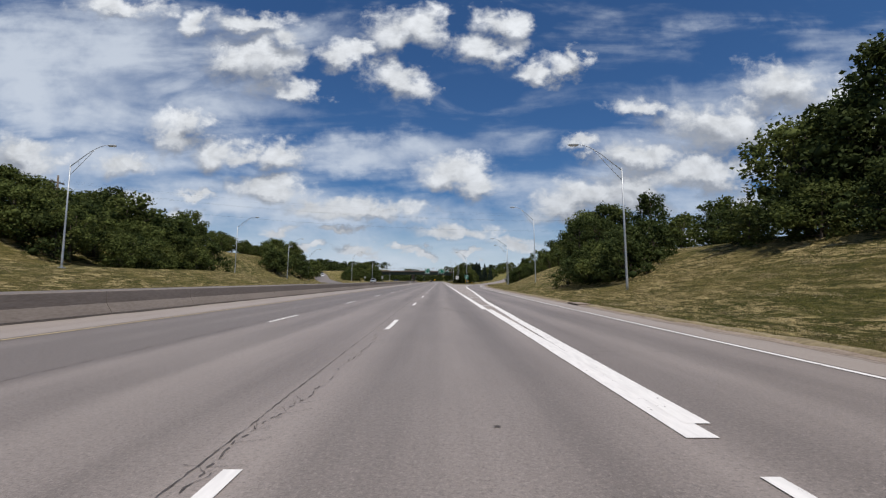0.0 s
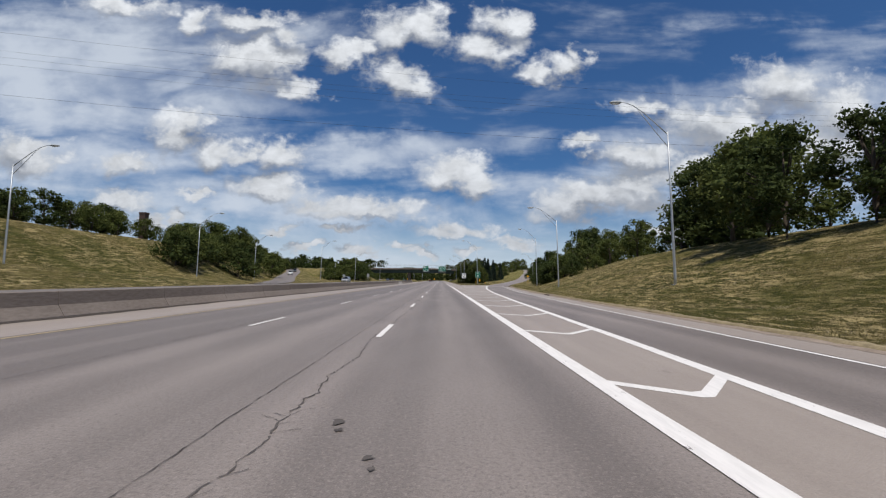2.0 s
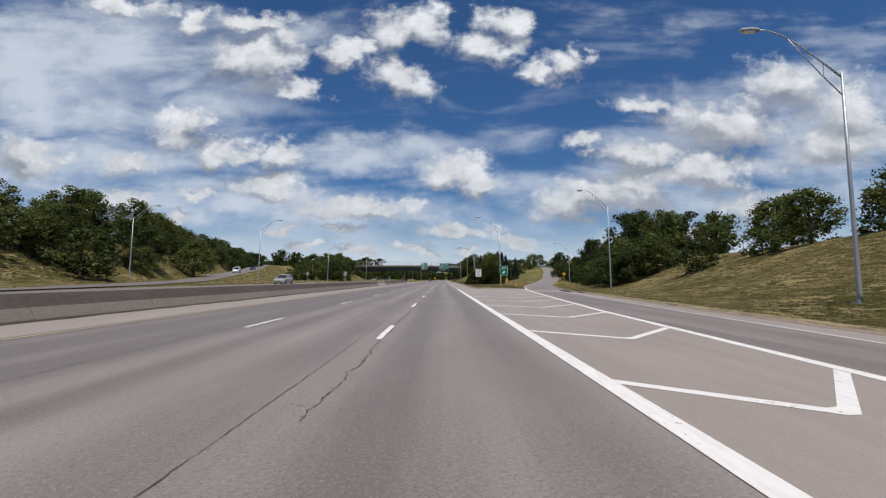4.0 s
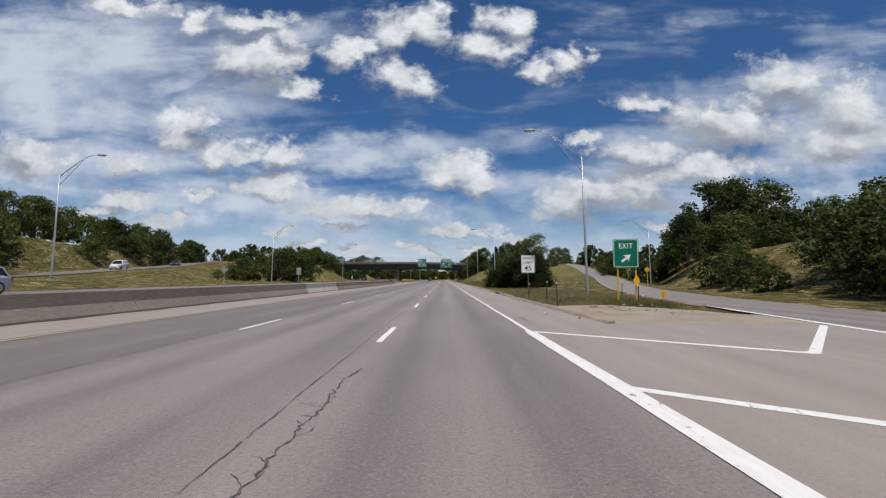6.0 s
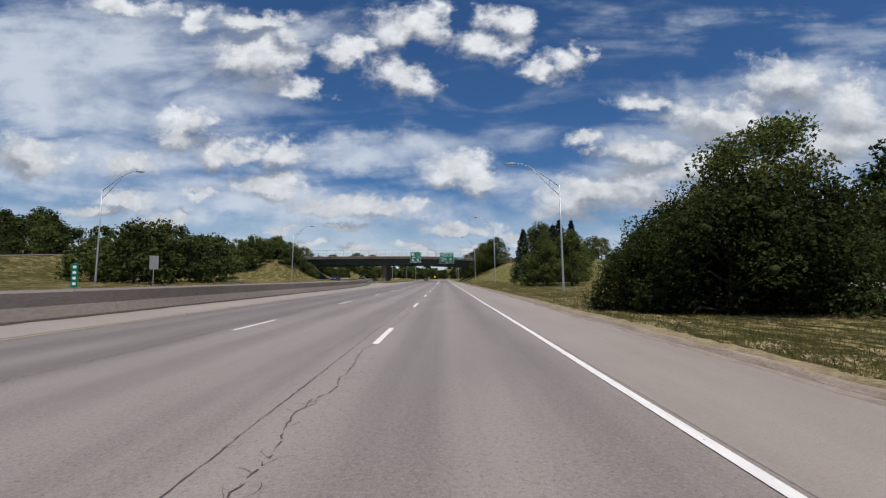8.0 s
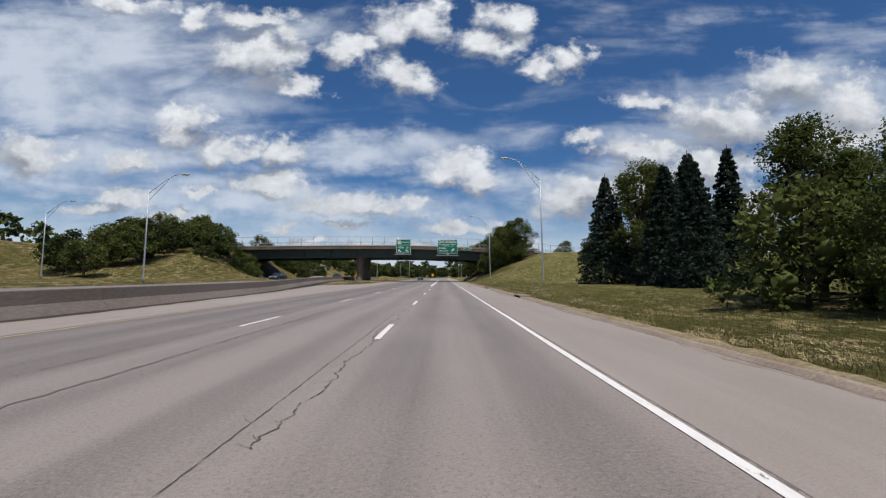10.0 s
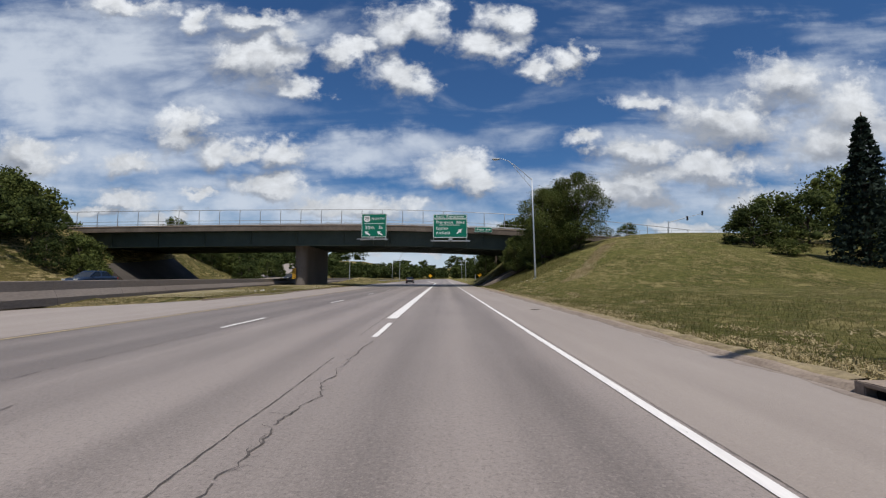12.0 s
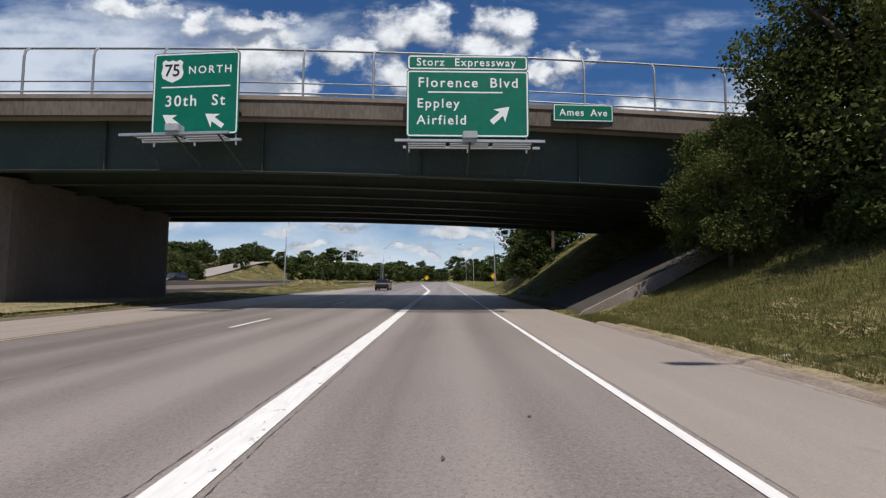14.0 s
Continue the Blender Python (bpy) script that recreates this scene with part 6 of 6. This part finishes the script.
def car(paint, m, label, tall=1.5, hatch=False):
    """A car along y, its front at +y, on the ground at z = 0."""
    c = thing("car", m, label, "car", "cars")
    L, W = 4.5, 1.8
    # body from nose to tail: y, half width, bottom, shoulder height
    sect = [(2.25, 0.62, 0.32, 0.55), (2.1, 0.8, 0.24, 0.68), (1.5, 0.88, 0.2, 0.84), (0.7, 0.9, 0.2, 0.92), (-0.8, 0.9, 0.2, 0.96), (-1.7, 0.88, 0.22, 0.98), (-2.15, 0.8, 0.28, 0.94), (-2.25, 0.7, 0.36, 0.8)]
    k = tall / 1.5
    rings = [[(-w, y, b + 0.1), (-w * 0.96, y, b), (w * 0.96, y, b), (w, y, b + 0.1), (w, y, h * k - 0.14), (w * 0.9, y, h * k), (-w * 0.9, y, h * k), (-w, y, h * k - 0.14)] for y, w, b, h in sect]
    part("body", loft(rings), paint, c, smooth=False)
    back = -2.0 if hatch else -1.55
    top = -1.75 if hatch else -0.95
    cab = [[(-0.8, 0.95, 0.88 * k), (0.8, 0.95, 0.88 * k), (0.8, back, 0.95 * k), (-0.8, back, 0.95 * k)], [(-0.62, 0.2, 1.42 * k), (0.62, 0.2, 1.42 * k), (0.62, top, 1.40 * k), (-0.62, top, 1.40 * k)]]
    part("window", loft(cab), car_glass, c, "dark car glass")
    roof = [[(-0.64, 0.26, 1.41 * k), (0.64, 0.26, 1.41 * k), (0.64, top - 0.06, 1.39 * k), (-0.64, top - 0.06, 1.39 * k)], [(-0.56, 0.1, 1.5 * k), (0.56, 0.1, 1.5 * k), (0.56, top + 0.1, 1.48 * k), (-0.56, top + 0.1, 1.48 * k)]]
    part("roof", loft(roof), paint, c)
    for s in (-1, 1):
        for y0, y1 in ((0.95, 0.2), (-0.35, -0.4), (back, top)):
            part("pillar", sweep([(s * 0.81, y0, 0.9 * k), (s * 0.63, y1, 1.43 * k)], 0.045, 6), paint, c)
        part("headlight", box(s * 0.62 - 0.17, 2.02, 0.6 * k, s * 0.62 + 0.17, 2.2, 0.74 * k, 0.03), clear_lens, c)
        part("tail_light", box(s * 0.68 - 0.13, -2.26, 0.68 * k, s * 0.68 + 0.13, -2.1, 0.86 * k, 0.03), red_lens, c)
        part("mirror", box(s * 0.95 - 0.1, 0.62, 0.92 * k, s * 0.95 + 0.1, 0.78, 1.06 * k, 0.03), paint, c)
        for y in (1.38, -1.35):
            bm = bmesh.new()
            bmesh.ops.create_cone(bm, cap_ends=True, segments=24, radius1=0.33, radius2=0.33, depth=0.22, matrix=pose(s * 0.80, y, 0.33, 0, 90, 0))
            wheel = part("wheel", bm, rubber, c)
            bm = bmesh.new()
            bmesh.ops.create_cone(bm, cap_ends=True, segments=16, radius1=0.21, radius2=0.19, depth=0.03, matrix=pose(s * 0.915, y, 0.33, 0, 90, 0))
            part("rim", bm, rim_metal, wheel)
    part("bumper", box(-0.75, -2.32, 0.36, 0.75, -2.16, 0.55, 0.04), paint, c)
    part("grille", box(-0.4, 2.14, 0.42, 0.4, 2.27, 0.56, 0.02), rubber, c)
    return c


dark_paint, white_paint, silver_paint, blue_paint = car_paint("dark_paint", (0.012, 0.012, 0.014)), car_paint("white_paint", (0.75, 0.75, 0.74)), car_paint("silver_paint", (0.38, 0.39, 0.40)), car_paint("blue_paint", (0.02, 0.035, 0.07))


def off_pose(y, side):
    x, z = float(np.interp(y, OFF_Y, OFF_X)), float(np.interp(y, OFF_Y, OFF_Z))
    x2, z2 = float(np.interp(y + 8, OFF_Y, OFF_X)), float(np.interp(y + 8, OFF_Y, OFF_Z))
    return pose(x + side, y, z + 0.04, 0, 0, 180 + math.degrees(math.atan2(x - x2, 8))) @ pose(0, 0, 0, -math.degrees(math.atan2(z2 - z, 8)), 0, 0)


car(dark_paint, pose(-8.0, 404, 0.02), "dark sedan in the motorway's inner lane")
car(white_paint, off_pose(233, 0.5), "white sport utility vehicle on the slip road", 1.75, True)
car(dark_paint, off_pose(266, 0.5), "dark car coming down the slip road", 1.5)
car(silver_paint, pose(-25.5, 172.5, 0.52, 0, 0, 180), "silver hatchback on the oncoming carriageway", 1.55, True)
car(blue_paint, pose(-33.5, 338, 0.52, 0, 0, 172), "dark blue car on the oncoming carriageway", 1.5)
car(dark_paint, pose(-38, 407, 0.52, 0, 0, 172), "dark sport utility vehicle beyond the bridge", 1.8, True)


# ---- wires, poles, tower, signals ----
def utility_pole(x, y, z0, z1):
    p = thing("utility_pole", pose(x, y, z0), "weathered wooden utility pole with a crossarm", "utility pole")
    part("pole", sweep([(0, 0, -1), (0, 0, z1 - z0)], [0.19, 0.12], 10), wood_pole, p, smooth=True)
    part("crossarm", box(-0.15, -1.3, z1 - z0 - 2.2, -0.02, 1.3, z1 - z0 - 2.0), wood_pole, p)
    part("crossarm", box(-0.15, -1.3, z1 - z0 - 1.2, -0.02, 1.3, z1 - z0 - 1.0), wood_pole, p)
    for dy in (-1.15, -0.5, 0.5, 1.15):
        part("insulator", sweep([(-0.08, dy, z1 - z0 - 1.0), (-0.08, dy, z1 - z0 - 0.75)], 0.05, 6), lamp_grey, p)
    return p


LA, LB = (-58, 68), (64, 86)
utility_pole(*LA, stand(*LA), 17.0)
utility_pole(*LB, stand(*LB), 16.0)
for k, (dy, z) in enumerate(((-1.15, 16.2), (1.15, 16.2), (-0.5, 15.2), (0.5, 15.2), (0.0, 13.4))):
    pts = []
    for i in range(25):
        u = i / 24
        pts.append((LA[0] + (LB[0] - LA[0]) * u, LA[1] + (LB[1] - LA[1]) * u + dy, z - 0.6 * u - 12.0 * u * (1 - u)))
    tagged(part("power_line", sweep(pts, 0.004 if k < 4 else 0.006, 4), sign_black), "thin dark overhead wire across the road", "wire", "overhead wires")

tw = thing("brick_tower", pose(-158, 290, 6), "distant dark brick tower above the trees", "tower")
part("shaft", box(-1.6, -1.6, -3, 1.6, 1.6, 29, 0.1), brick_red, tw)
part("cornice", box(-1.8, -1.8, 29, 1.8, 1.8, 30, 0.1), brick_red, tw)


def signal_head(parent, x, z):
    h = part("signal_head", box(x - 0.18, -0.15, z - 0.55, x + 0.18, 0.15, z + 0.55, 0.03), sign_black, parent)
    for k in (-0.35, 0, 0.35):
        part("visor", sweep([(x, -0.15, z + k), (x, -0.32, z + k)], 0.12, 10), sign_black, h)


ts = thing("traffic_signal", pose(56.5, 408, 8.9), "traffic signal on a steel mast arm at the crossing", "traffic light", "traffic signals")
part("pole", sweep([(0, 0, -5), (0, 0, 6.6)], [0.14, 0.1], 10), steel, ts)
part("mast_arm", sweep([(0, 0, 6.3), (8.4, 0, 8.6)], [0.09, 0.05], 8), steel, ts)
signal_head(ts, 4.8, 7.4)
signal_head(ts, 8.6, 8.7)
for x in (71, 73.5, 83):
    t2 = thing("traffic_signal", pose(x, 408, 8.9), "traffic signal on a short post at the crossing", "traffic light", "traffic signals")
    part("pole", sweep([(0, 0, -5), (0, 0, 4.6)], 0.06, 8), steel, t2)
    signal_head(t2, 0, 5.0)
fence = thing("guard_fence", pose(0, 380, 0), "thin steel railing along the street on the hill", "fence")
for z in (9.5, 10.3):
    part("rail", sweep([(25 + i * 5, 0, z) for i in range(13)], 0.03, 5), steel, fence)
for i in range(21):
    part("post", sweep([(25 + i * 3, 0, 7.0), (25 + i * 3, 0, 10.35)], 0.035, 5), steel, fence)
tagged(strip_mesh([(y, 0, (24, 130)) for y in (BRIDGE_Y - 0.2, BRIDGE_END + 0.2)], asphalt, "upper_street", 7.55), "street on the hill leading to the bridge", "road", kind="structure")
tagged(strip_mesh([(y, 0, (-150, -60)) for y in (BRIDGE_Y - 0.2, BRIDGE_END + 0.2)], asphalt, "upper_street", 9.0), "street on the hill leading to the bridge", "road", kind="structure")
# road climbing away beyond the bridge, on the far left
tagged(strip_mesh([(float(y), float(z), (float(x) - 4.5, float(x) + 4.5)) for y, x, z in zip(np.linspace(400, 540, 15), np.linspace(-46, -79, 15), 9.3 * smooth01(395, 560, np.linspace(400, 540, 15)) + 0.1)], shoulder_stone, "far_ramp", 0.02),
       "pale ramp climbing away beyond the bridge", "road", kind="structure")
